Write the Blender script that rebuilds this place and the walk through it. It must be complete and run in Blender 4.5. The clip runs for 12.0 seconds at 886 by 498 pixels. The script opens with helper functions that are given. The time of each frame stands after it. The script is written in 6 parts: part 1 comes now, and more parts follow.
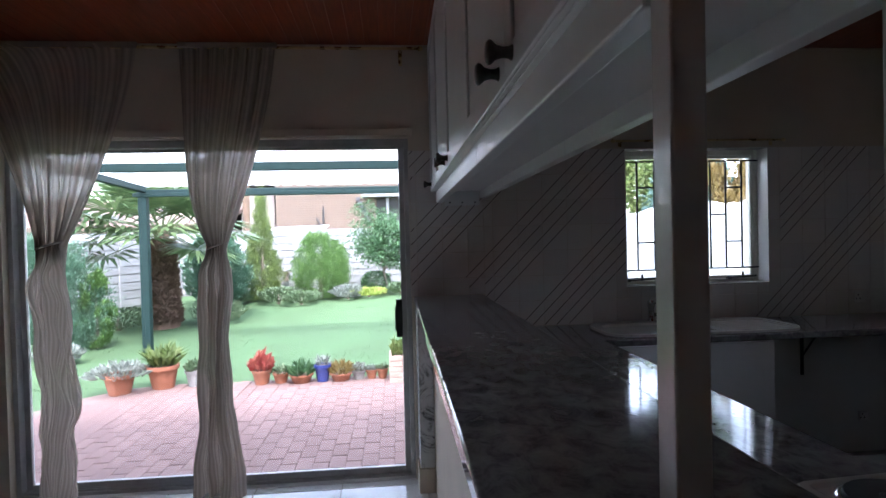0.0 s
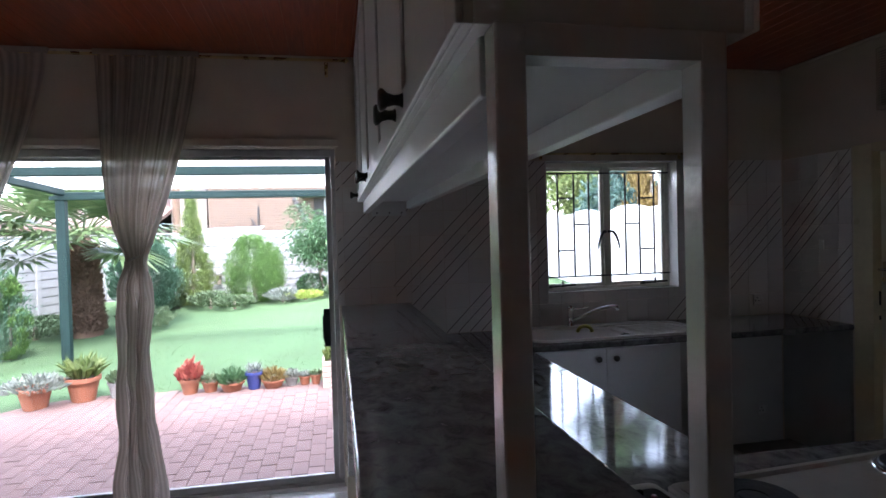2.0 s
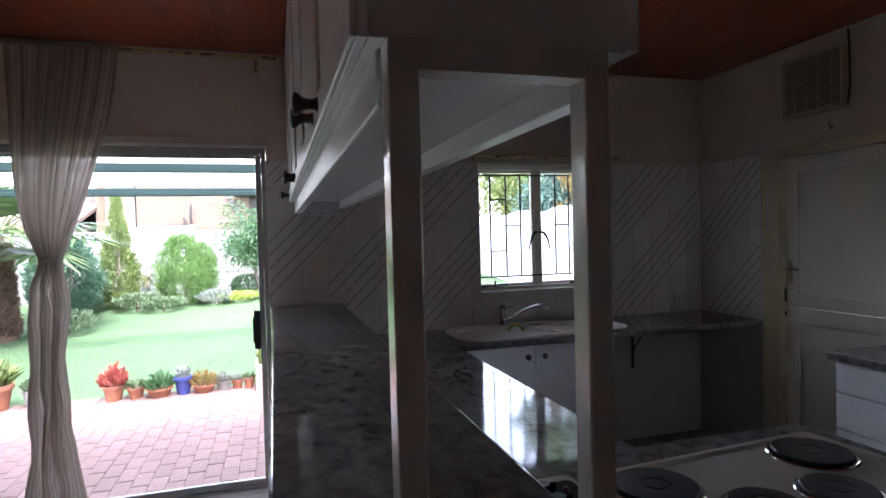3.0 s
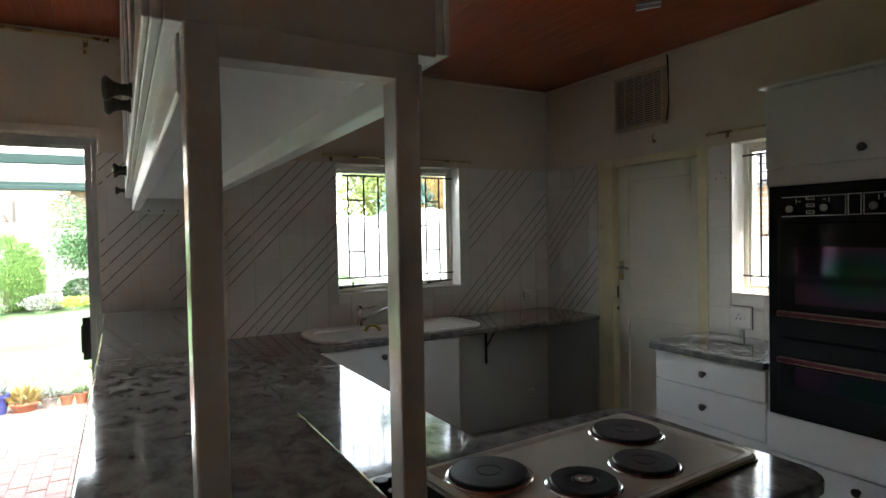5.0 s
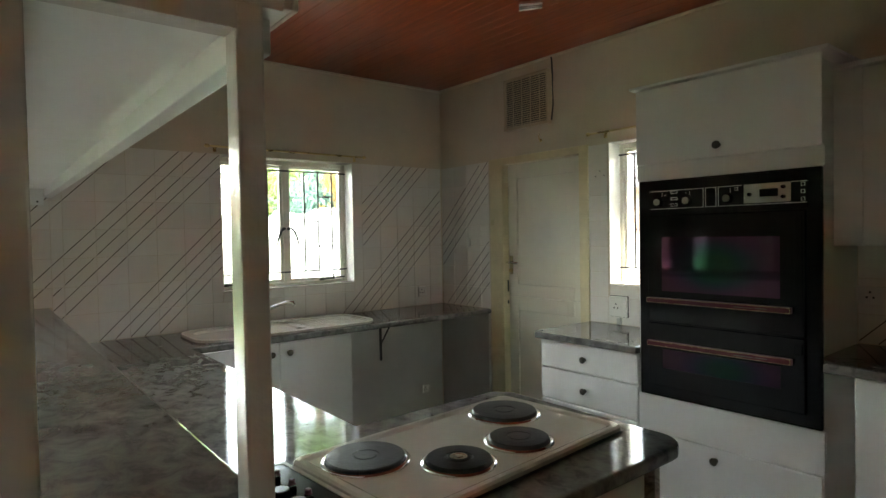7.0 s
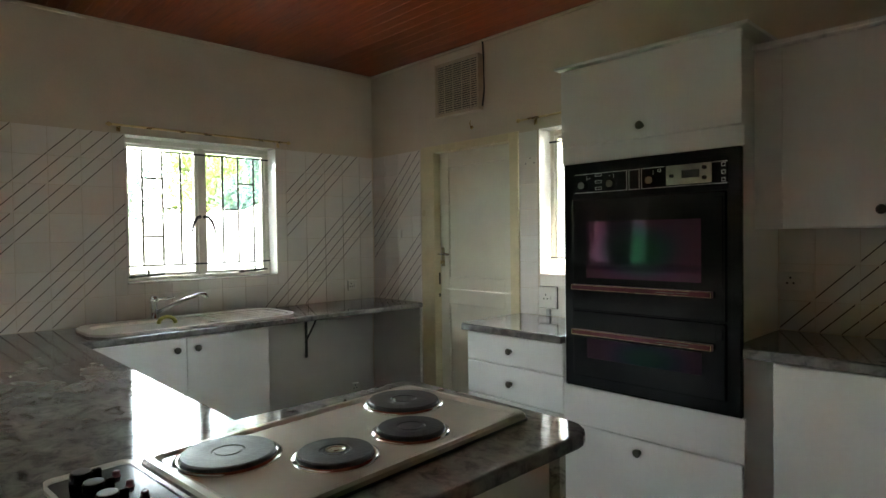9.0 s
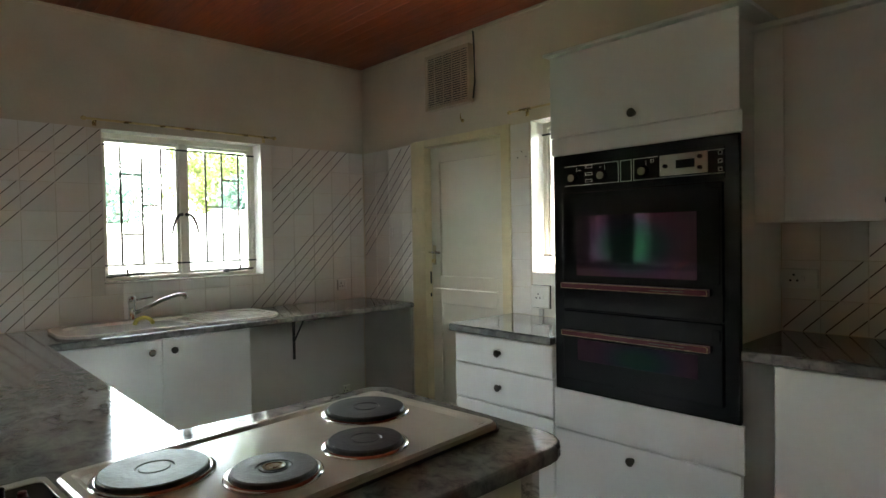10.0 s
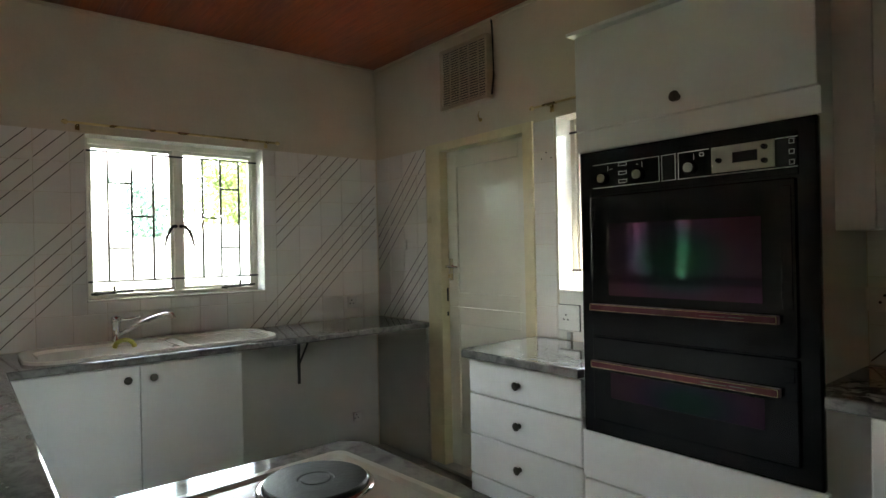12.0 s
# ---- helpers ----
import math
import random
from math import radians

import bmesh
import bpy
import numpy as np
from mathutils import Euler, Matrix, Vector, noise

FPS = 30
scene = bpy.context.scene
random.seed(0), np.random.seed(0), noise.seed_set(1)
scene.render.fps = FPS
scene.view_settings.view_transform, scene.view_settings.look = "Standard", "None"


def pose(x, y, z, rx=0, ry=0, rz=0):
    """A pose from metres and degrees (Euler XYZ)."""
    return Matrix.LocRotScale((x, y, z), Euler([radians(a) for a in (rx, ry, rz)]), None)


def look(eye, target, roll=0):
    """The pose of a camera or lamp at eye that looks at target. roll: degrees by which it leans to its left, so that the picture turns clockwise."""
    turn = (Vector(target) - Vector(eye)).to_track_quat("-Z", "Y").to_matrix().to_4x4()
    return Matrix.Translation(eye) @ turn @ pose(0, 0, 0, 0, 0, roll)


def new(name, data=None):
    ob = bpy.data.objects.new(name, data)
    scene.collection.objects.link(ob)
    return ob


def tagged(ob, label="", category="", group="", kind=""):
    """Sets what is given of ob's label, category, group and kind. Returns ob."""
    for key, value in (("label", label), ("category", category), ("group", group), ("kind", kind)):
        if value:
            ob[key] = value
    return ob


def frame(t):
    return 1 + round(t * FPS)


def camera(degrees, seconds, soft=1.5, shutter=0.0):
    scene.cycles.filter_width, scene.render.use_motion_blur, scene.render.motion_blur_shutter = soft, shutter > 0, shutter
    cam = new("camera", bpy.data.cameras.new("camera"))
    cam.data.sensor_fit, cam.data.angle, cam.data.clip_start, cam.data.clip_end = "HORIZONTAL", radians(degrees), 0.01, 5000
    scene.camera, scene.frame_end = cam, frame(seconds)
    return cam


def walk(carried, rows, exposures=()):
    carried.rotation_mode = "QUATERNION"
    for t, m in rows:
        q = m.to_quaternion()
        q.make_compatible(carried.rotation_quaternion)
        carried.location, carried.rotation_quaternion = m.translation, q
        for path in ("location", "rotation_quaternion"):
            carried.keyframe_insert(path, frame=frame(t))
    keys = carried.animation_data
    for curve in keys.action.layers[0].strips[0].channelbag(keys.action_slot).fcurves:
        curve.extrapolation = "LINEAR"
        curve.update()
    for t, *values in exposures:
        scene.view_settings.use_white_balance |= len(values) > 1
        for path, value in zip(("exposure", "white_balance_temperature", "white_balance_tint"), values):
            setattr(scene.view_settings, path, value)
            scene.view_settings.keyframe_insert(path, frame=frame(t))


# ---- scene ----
cam = camera(73.8, 12.0)
PATH = [
    (0, (0.859, -0.095, 1.485), (1.046, 1.896, 1.451), -1.4),
    (0.5, (0.865, -0.118, 1.51), (1.07, 1.872, 1.475), -1.4),
    (1, (0.888, -0.134, 1.526), (1.127, 1.851, 1.487), -1.5),
    (1.5, (0.914, -0.158, 1.541), (1.213, 1.819, 1.498), -1.4),
    (2, (0.936, -0.179, 1.55), (1.32, 1.784, 1.506), -1.6),
    (2.5, (0.957, -0.198, 1.553), (1.434, 1.743, 1.506), -1.5),
    (3, (0.979, -0.213, 1.556), (1.555, 1.702, 1.505), -1.5),
    (5, (1.037, -0.245, 1.547), (2.022, 1.495, 1.492), -1.1),
    (5.5, (1.046, -0.237, 1.54), (2.115, 1.452, 1.486), -1.0),
    (6, (1.057, -0.236, 1.526), (2.197, 1.407, 1.474), -1.0),
    (6.5, (1.071, -0.259, 1.51), (2.273, 1.339, 1.459), -1.0),
    (7, (1.094, -0.274, 1.493), (2.35, 1.281, 1.443), -1.1),
    (9, (1.31, -0.255, 1.408), (2.688, 1.193, 1.364), -0.8),
    (9.5, (1.398, -0.242, 1.401), (2.772, 1.209, 1.355), -0.9),
    (10, (1.478, -0.227, 1.387), (2.84, 1.237, 1.345), -1.0),
    (10.5, (1.546, -0.193, 1.384), (2.89, 1.289, 1.346), -1.0),
    (11, (1.638, -0.152, 1.396), (2.959, 1.349, 1.371), -1.2),
    (11.5, (1.738, -0.087, 1.391), (3.038, 1.433, 1.378), -1.2),
    (12, (1.82, -0.02, 1.385), (3.091, 1.524, 1.388), -1.2),
]
EXPOSURES = [(0, 3.7, 5950, 21), (2.2, 3.9, 6100, 23), (3.2, 4.3, 6250, 24), (4.8, 4.8, 7000, 13), (7.0, 5.85, 7700, 5), (9.0, 5.95, 7500, 6), (12.0, 5.9, 7450, 6)]
walk(cam, [(t, look(eye, target, roll)) for t, eye, target, roll in PATH], EXPOSURES)
SKY, SUN = 0.15, 1.1
# ---- world, sun, exposure ----
world = bpy.data.worlds.new("overcast_sky")
scene.world = world
world.use_nodes = True
wn = world.node_tree.nodes
wl = world.node_tree.links
sky = wn.new("ShaderNodeTexSky")
sky.sky_type = "NISHITA"
sky.sun_disc = False
sky.sun_elevation = radians(58)
sky.sun_rotation = radians(200)
sky.air_density, sky.dust_density, sky.ozone_density = 1.0, 1.5, 1.0
hsv = wn.new("ShaderNodeHueSaturation")
hsv.inputs["Saturation"].default_value = 0.55
wl.new(sky.outputs["Color"], hsv.inputs["Color"])
wl.new(hsv.outputs["Color"], wn["Background"].inputs["Color"])
wn["Background"].inputs["Strength"].default_value = SKY
sun_data = bpy.data.lights.new("sun", "SUN")
sun_data.energy, sun_data.angle, sun_data.color = SUN, radians(14), (1.0, 0.97, 0.94)
sun = new("sun", sun_data)
sun.matrix_world = look((0, 0, 30), (-5.5, 15.0, 4.4))

# ---- materials ----


def nodes_of(m):
    m.use_nodes = True
    return m.node_tree.nodes, m.node_tree.links, m.node_tree.nodes["Principled BSDF"]


def surface(name, base, rough=0.5, metal=0.0, scale=6.0, vary=0.12, fine=90.0, bump=0.05, spread=0.06, random_vary=0.0, spec=0.5, dirt=None, stretch=(1, 1, 1)):
    """A painted, plastered or moulded surface: broad and fine variation, relief, uneven gloss."""
    m = bpy.data.materials.new(name)
    n, l, b = nodes_of(m)
    tc = n.new("ShaderNodeTexCoord")
    mp = n.new("ShaderNodeMapping")
    mp.inputs["Scale"].default_value = stretch
    l.new(tc.outputs["Object"], mp.inputs["Vector"])
    big = n.new("ShaderNodeTexNoise")
    big.inputs["Scale"].default_value, big.inputs["Detail"].default_value = scale, 5
    small = n.new("ShaderNodeTexNoise")
    small.inputs["Scale"].default_value, small.inputs["Detail"].default_value = fine, 3
    l.new(mp.outputs["Vector"], big.inputs["Vector"])
    l.new(mp.outputs["Vector"], small.inputs["Vector"])
    ramp = n.new("ShaderNodeValToRGB")
    c0 = dirt if dirt else tuple(c * (1 - vary) for c in base)
    ramp.color_ramp.elements[0].color = (*c0, 1)
    ramp.color_ramp.elements[1].color = (*(min(1, c * (1 + vary * 0.5)) for c in base), 1)
    ramp.color_ramp.elements[0].position, ramp.color_ramp.elements[1].position = (0.2, 0.62)
    mixed = n.new("ShaderNodeMath")
    mixed.operation = "MULTIPLY_ADD"
    mixed.inputs[1].default_value, mixed.inputs[2].default_value = 0.25, -0.125
    l.new(small.outputs["Fac"], mixed.inputs[0])
    add = n.new("ShaderNodeMath")
    l.new(big.outputs["Fac"], add.inputs[0])
    l.new(mixed.outputs[0], add.inputs[1])
    l.new(add.outputs[0], ramp.inputs["Fac"])
    colour = ramp.outputs["Color"]
    if random_vary:
        info = n.new("ShaderNodeObjectInfo")
        hs = n.new("ShaderNodeHueSaturation")
        mr = n.new("ShaderNodeMapRange")
        mr.inputs["To Min"].default_value, mr.inputs["To Max"].default_value = 1 - random_vary, 1 + random_vary
        l.new(info.outputs["Random"], mr.inputs["Value"])
        l.new(mr.outputs["Result"], hs.inputs["Value"])
        l.new(colour, hs.inputs["Color"])
        colour = hs.outputs["Color"]
    l.new(colour, b.inputs["Base Color"])
    rr = n.new("ShaderNodeMapRange")
    rr.inputs["To Min"].default_value, rr.inputs["To Max"].default_value = max(0.02, rough - spread), min(1, rough + spread)
    l.new(big.outputs["Fac"], rr.inputs["Value"])
    l.new(rr.outputs["Result"], b.inputs["Roughness"])
    b.inputs["Metallic"].default_value = metal
    b.inputs["Specular IOR Level"].default_value = spec
    if bump:
        bp = n.new("ShaderNodeBump")
        bp.inputs["Strength"].default_value, bp.inputs["Distance"].default_value = bump, 0.01
        l.new(small.outputs["Fac"], bp.inputs["Height"])
        l.new(bp.outputs["Normal"], b.inputs["Normal"])
    return m


def stone(name, colours, stops, scale, rough, warp=1.6, stretch=(1, 1, 1), vein=0.0):
    """Mottled marble or a marbled laminate."""
    m = bpy.data.materials.new(name)
    n, l, b = nodes_of(m)
    tc = n.new("ShaderNodeTexCoord")
    mp = n.new("ShaderNodeMapping")
    mp.inputs["Scale"].default_value = stretch
    l.new(tc.outputs["Object"], mp.inputs["Vector"])
    a = n.new("ShaderNodeTexNoise")
    a.inputs["Scale"].default_value, a.inputs["Detail"].default_value = scale, 9
    a.inputs["Roughness"].default_value, a.inputs["Distortion"].default_value = 0.68, warp
    l.new(mp.outputs["Vector"], a.inputs["Vector"])
    ramp = n.new("ShaderNodeValToRGB")
    while len(ramp.color_ramp.elements) < len(colours):
        ramp.color_ramp.elements.new(0.5)
    for e, c, p in zip(ramp.color_ramp.elements, colours, stops):
        e.position, e.color = p, (*c, 1)
    l.new(a.outputs["Fac"], ramp.inputs["Fac"])
    broad = n.new("ShaderNodeTexNoise")
    broad.inputs["Scale"].default_value, broad.inputs["Detail"].default_value = scale * 0.25, 3
    l.new(mp.outputs["Vector"], broad.inputs["Vector"])
    mr = n.new("ShaderNodeMapRange")
    mr.inputs["From Min"].default_value, mr.inputs["From Max"].default_value = 0.3, 0.7
    mr.inputs["To Min"].default_value, mr.inputs["To Max"].default_value = 0.78, 1.15
    l.new(broad.outputs["Fac"], mr.inputs["Value"])
    mul = n.new("ShaderNodeMix")
    mul.data_type, mul.blend_type = "RGBA", "MULTIPLY"
    mul.inputs[0].default_value = 1.0
    l.new(ramp.outputs["Color"], mul.inputs[6])
    l.new(mr.outputs["Result"], mul.inputs[7])
    l.new(mul.outputs[2], b.inputs["Base Color"])
    r2 = n.new("ShaderNodeMapRange")
    r2.inputs["To Min"].default_value, r2.inputs["To Max"].default_value = rough * 0.7, rough * 1.4
    l.new(a.outputs["Fac"], r2.inputs["Value"])
    l.new(r2.outputs["Result"], b.inputs["Roughness"])
    return m


def timber(name, dark, light, rough, along="x", scale=5.0):
    """Stained timber, grain along one axis, each board its own shade by island."""
    m = bpy.data.materials.new(name)
    n, l, b = nodes_of(m)
    tc = n.new("ShaderNodeTexCoord")
    geo = n.new("ShaderNodeNewGeometry")
    mp = n.new("ShaderNodeMapping")
    mp.inputs["Scale"].default_value = (1, 14, 14) if along == "x" else (14, 1, 14)
    l.new(tc.outputs["Object"], mp.inputs["Vector"])
    off = n.new("ShaderNodeVectorMath")
    off.operation = "MULTIPLY_ADD"
    sc = n.new("ShaderNodeCombineXYZ")
    mult = n.new("ShaderNodeMath")
    mult.operation = "MULTIPLY"
    mult.inputs[1].default_value = 37.0
    l.new(geo.outputs["Random Per Island"], mult.inputs[0])
    l.new(mult.outputs[0], sc.inputs[0])
    l.new(mult.outputs[0], sc.inputs[1])
    addv = n.new("ShaderNodeVectorMath")
    l.new(mp.outputs["Vector"], addv.inputs[0])
    l.new(sc.outputs[0], addv.inputs[1])
    a = n.new("ShaderNodeTexNoise")
    a.inputs["Scale"].default_value, a.inputs["Detail"].default_value, a.inputs["Distortion"].default_value = scale, 6, 0.8
    l.new(addv.outputs[0], a.inputs["Vector"])
    ramp = n.new("ShaderNodeValToRGB")
    ramp.color_ramp.elements[0].color, ramp.color_ramp.elements[1].color = (*dark, 1), (*light, 1)
    ramp.color_ramp.elements[0].position, ramp.color_ramp.elements[1].position = 0.32, 0.7
    l.new(a.outputs["Fac"], ramp.inputs["Fac"])
    hs = n.new("ShaderNodeHueSaturation")
    mr = n.new("ShaderNodeMapRange")
    mr.inputs["To Min"].default_value, mr.inputs["To Max"].default_value = 0.93, 1.06
    l.new(geo.outputs["Random Per Island"], mr.inputs["Value"])
    l.new(mr.outputs["Result"], hs.inputs["Value"])
    l.new(ramp.outputs["Color"], hs.inputs["Color"])
    l.new(hs.outputs["Color"], b.inputs["Base Color"])
    b.inputs["Roughness"].default_value = rough
    bp = n.new("ShaderNodeBump")
    bp.inputs["Strength"].default_value, bp.inputs["Distance"].default_value = 0.12, 0.004
    l.new(a.outputs["Fac"], bp.inputs["Height"])
    l.new(bp.outputs["Normal"], b.inputs["Normal"])
    return m


def glass(name, tint=(1, 1, 1), rough=0.0):
    m = bpy.data.materials.new(name)
    n, l, b = nodes_of(m)
    fres = n.new("ShaderNodeFresnel")
    fres.inputs["IOR"].default_value = 1.45
    tr = n.new("ShaderNodeBsdfTransparent")
    tr.inputs["Color"].default_value = (*tint, 1)
    gl = n.new("ShaderNodeBsdfGlossy")
    gl.inputs["Roughness"].default_value = rough
    mx = n.new("ShaderNodeMixShader")
    l.new(fres.outputs[0], mx.inputs[0])
    l.new(tr.outputs[0], mx.inputs[1])
    l.new(gl.outputs[0], mx.inputs[2])
    l.new(mx.outputs[0], n["Material Output"].inputs["Surface"])
    return m


def cloth(name, base, through_part, gaps):
    """Thin gauze: part diffuse, part translucent, part open weave."""
    m = bpy.data.materials.new(name)
    n, l, b = nodes_of(m)
    tc = n.new("ShaderNodeTexCoord")
    mp = n.new("ShaderNodeMapping")
    mp.inputs["Scale"].default_value = (1, 1, 1)
    l.new(tc.outputs["UV"], mp.inputs["Vector"])
    wv = n.new("ShaderNodeTexWave")
    wv.inputs["Scale"].default_value, wv.inputs["Distortion"].default_value = 9.0, 0.6
    wv.inputs["Detail"].default_value = 2
    l.new(mp.outputs["Vector"], wv.inputs["Vector"])
    nz = n.new("ShaderNodeTexNoise")
    nz.inputs["Scale"].default_value = 60
    l.new(tc.outputs["Object"], nz.inputs["Vector"])
    ramp = n.new("ShaderNodeValToRGB")
    ramp.color_ramp.elements[0].color = (*(c * 0.72 for c in base), 1)
    ramp.color_ramp.elements[1].color = (*base, 1)
    l.new(wv.outputs["Fac"], ramp.inputs["Fac"])
    d = n.new("ShaderNodeBsdfDiffuse")
    t = n.new("ShaderNodeBsdfTranslucent")
    l.new(ramp.outputs["Color"], d.inputs["Color"])
    l.new(ramp.outputs["Color"], t.inputs["Color"])
    m1 = n.new("ShaderNodeMixShader")
    m1.inputs[0].default_value = through_part
    l.new(d.outputs[0], m1.inputs[1])
    l.new(t.outputs[0], m1.inputs[2])
    op = n.new("ShaderNodeBsdfTransparent")
    m2 = n.new("ShaderNodeMixShader")
    mr = n.new("ShaderNodeMapRange")
    mr.inputs["To Min"].default_value, mr.inputs["To Max"].default_value = gaps * 0.3, gaps * 1.7
    l.new(wv.outputs["Fac"], mr.inputs["Value"])
    l.new(mr.outputs["Result"], m2.inputs[0])
    l.new(m1.outputs[0], m2.inputs[1])
    l.new(op.outputs[0], m2.inputs[2])
    l.new(m2.outputs[0], n["Material Output"].inputs["Surface"])
    return m


def leafy(name, dark, light, translucent=0.35, rough=0.55):
    """Foliage: every leaf or clump its own green, some light through it."""
    m = bpy.data.materials.new(name)
    n, l, b = nodes_of(m)
    geo = n.new("ShaderNodeNewGeometry")
    ramp = n.new("ShaderNodeValToRGB")
    ramp.color_ramp.elements[0].color, ramp.color_ramp.elements[1].color = (*dark, 1), (*light, 1)
    l.new(geo.outputs["Random Per Island"], ramp.inputs["Fac"])
    l.new(ramp.outputs["Color"], b.inputs["Base Color"])
    b.inputs["Roughness"].default_value = rough
    t = n.new("ShaderNodeBsdfTranslucent")
    l.new(ramp.outputs["Color"], t.inputs["Color"])
    mx = n.new("ShaderNodeMixShader")
    mx.inputs[0].default_value = translucent
    l.new(b.outputs[0], mx.inputs[1])
    l.new(t.outputs[0], mx.inputs[2])
    l.new(mx.outputs[0], n["Material Output"].inputs["Surface"])
    return m


WALL_PAINT = surface("greige wall paint", (0.63, 0.555, 0.44), 0.55, scale=2.2, vary=0.12, bump=0.06)
TILE_GLAZE = surface("white glazed wall tile", (0.80, 0.77, 0.72), 0.16, scale=3, vary=0.06, fine=40, bump=0.015, random_vary=0.035)
GROUT = surface("grey grout", (0.62, 0.59, 0.545), 0.85, scale=8, vary=0.2, bump=0.2)
DECOR = surface("brown tile stripe", (0.10, 0.055, 0.045), 0.3, scale=20, vary=0.3)
CABINET = surface("white cabinet enamel", (0.79, 0.80, 0.775), 0.34, scale=2.5, vary=0.06, fine=60, bump=0.02)
GLOSS = surface("white gloss paint", (0.72, 0.70, 0.66), 0.17, scale=4, vary=0.08, fine=35, bump=0.16)
DOOR_PAINT = surface("cream gloss door paint", (0.76, 0.73, 0.60), 0.3, scale=3, vary=0.07, fine=14, bump=0.012, spread=0.03, spec=0.6)
FRAME_PAINT = surface("cream frame paint", (0.68, 0.60, 0.38), 0.3, scale=5, vary=0.12, fine=40, bump=0.05)
BOARD_GREY = surface("grey board", (0.42, 0.415, 0.375), 0.55, scale=3, vary=0.12, bump=0.04)
GREY_PAINT = surface("grey white board paint", (0.66, 0.65, 0.61), 0.5, scale=2.5, vary=0.1, bump=0.03)
WINDOW_PAINT = surface("white window paint", (0.80, 0.77, 0.66), 0.35, scale=6, vary=0.1, bump=0.05)
BLACK_METAL = surface("black painted iron", (0.02, 0.02, 0.022), 0.4, scale=20, vary=0.3)
PEWTER = surface("dark pewter knob", (0.075, 0.07, 0.06), 0.32, metal=0.8, scale=60, vary=0.4, bump=0.1)
CHROME = surface("chrome", (0.72, 0.72, 0.72), 0.08, metal=1.0, scale=10, vary=0.05, bump=0)
BRASS = surface("aged brass", (0.66, 0.53, 0.28), 0.28, metal=0.9, scale=12, vary=0.1, bump=0)
ALUMINIUM = surface("grey aluminium", (0.46, 0.46, 0.45), 0.38, metal=0.25, scale=12, vary=0.15)
WORKTOP = stone("grey marbled worktop", [(0.05, 0.049, 0.047), (0.12, 0.118, 0.112), (0.185, 0.181, 0.17), (0.27, 0.263, 0.245)], [0.25, 0.40, 0.50, 0.72], 21, 0.075, warp=0.6, stretch=(1.15, 0.85, 1.0))
MARBLE = stone("white veined marble", [(0.10, 0.10, 0.10), (0.42, 0.41, 0.40), (0.68, 0.67, 0.65), (0.74, 0.73, 0.71)], [0.36, 0.44, 0.5, 0.7], 6, 0.2, warp=3.0)
CEILING_WOOD = timber("red stained ceiling boards", (0.23, 0.036, 0.012), (0.36, 0.068, 0.022), 0.36, along="y")
FLOOR_TILE = surface("pale floor tile", (0.84, 0.84, 0.82), 0.09, scale=3, vary=0.1, fine=50, bump=0.01, random_vary=0.04)
SINK_ENAMEL = surface("cream sink enamel", (0.74, 0.71, 0.64), 0.12, scale=5, vary=0.05, bump=0)
HOB_ENAMEL = surface("cream hob enamel", (0.57, 0.54, 0.465), 0.13, scale=6, vary=0.08, fine=60, bump=0.01)
PLATE_IRON = surface("cast iron hob plate", (0.03, 0.029, 0.028), 0.45, scale=16, vary=0.3, fine=120, bump=0.1, spread=0.12, spec=0.3)
OVEN_BLACK = surface("black oven enamel", (0.004, 0.004, 0.0045), 0.13, scale=8, vary=0.2, bump=0, spec=0.22)
OVEN_RED = surface("dark red handle", (0.10, 0.013, 0.018), 0.4, scale=20, vary=0.12, bump=0, spread=0.02, spec=0.28)
PALE_PRINT = surface("pale grey print", (0.6, 0.6, 0.58), 0.4, bump=0)
SILVER = surface("silver plastic", (0.46, 0.44, 0.37), 0.25, metal=0.6, scale=20, vary=0.1)
WHITE_PLASTIC = surface("white plastic", (0.74, 0.73, 0.69), 0.35, scale=10, vary=0.06, bump=0)
VENT_PLASTIC = surface("aged cream plastic", (0.50, 0.42, 0.29), 0.5, scale=10, vary=0.15)
KNOB_GREY = surface("worn dark grey knob top", (0.10, 0.10, 0.10), 0.4, scale=40, vary=0.3, bump=0.05)
KITCHEN_FLOOR = surface("brown kitchen floor tile", (0.17, 0.135, 0.10), 0.3, scale=5, vary=0.25, fine=70, bump=0.05, random_vary=0.06)
# near-black colour stands in for the shade inside holes, slits and openings
HOLE_SHADE = surface("near-black recess shade", (0.02, 0.018, 0.016), 0.8, bump=0)
PANE = glass("window glass", (0.96, 0.98, 0.97))
GAUZE = cloth("cream gauze", (0.60, 0.52, 0.44), 0.36, 0.022)
FABRIC = surface("cream tieback", (0.5, 0.46, 0.4), 0.9, scale=40, vary=0.2, bump=0.3)
YELLOW = surface("yellow sponge", (0.55, 0.52, 0.14), 0.8, scale=60, vary=0.3, bump=0.3)

DOOR_PAINT.node_tree.nodes["Principled BSDF"].inputs["Coat Weight"].default_value = 1.0
DOOR_PAINT.node_tree.nodes["Principled BSDF"].inputs["Coat Roughness"].default_value = 0.16
DOOR_PAINT.node_tree.nodes["Principled BSDF"].inputs["Coat IOR"].default_value = 1.75
WORKTOP.node_tree.nodes["Principled BSDF"].inputs["Specular IOR Level"].default_value = 0.48


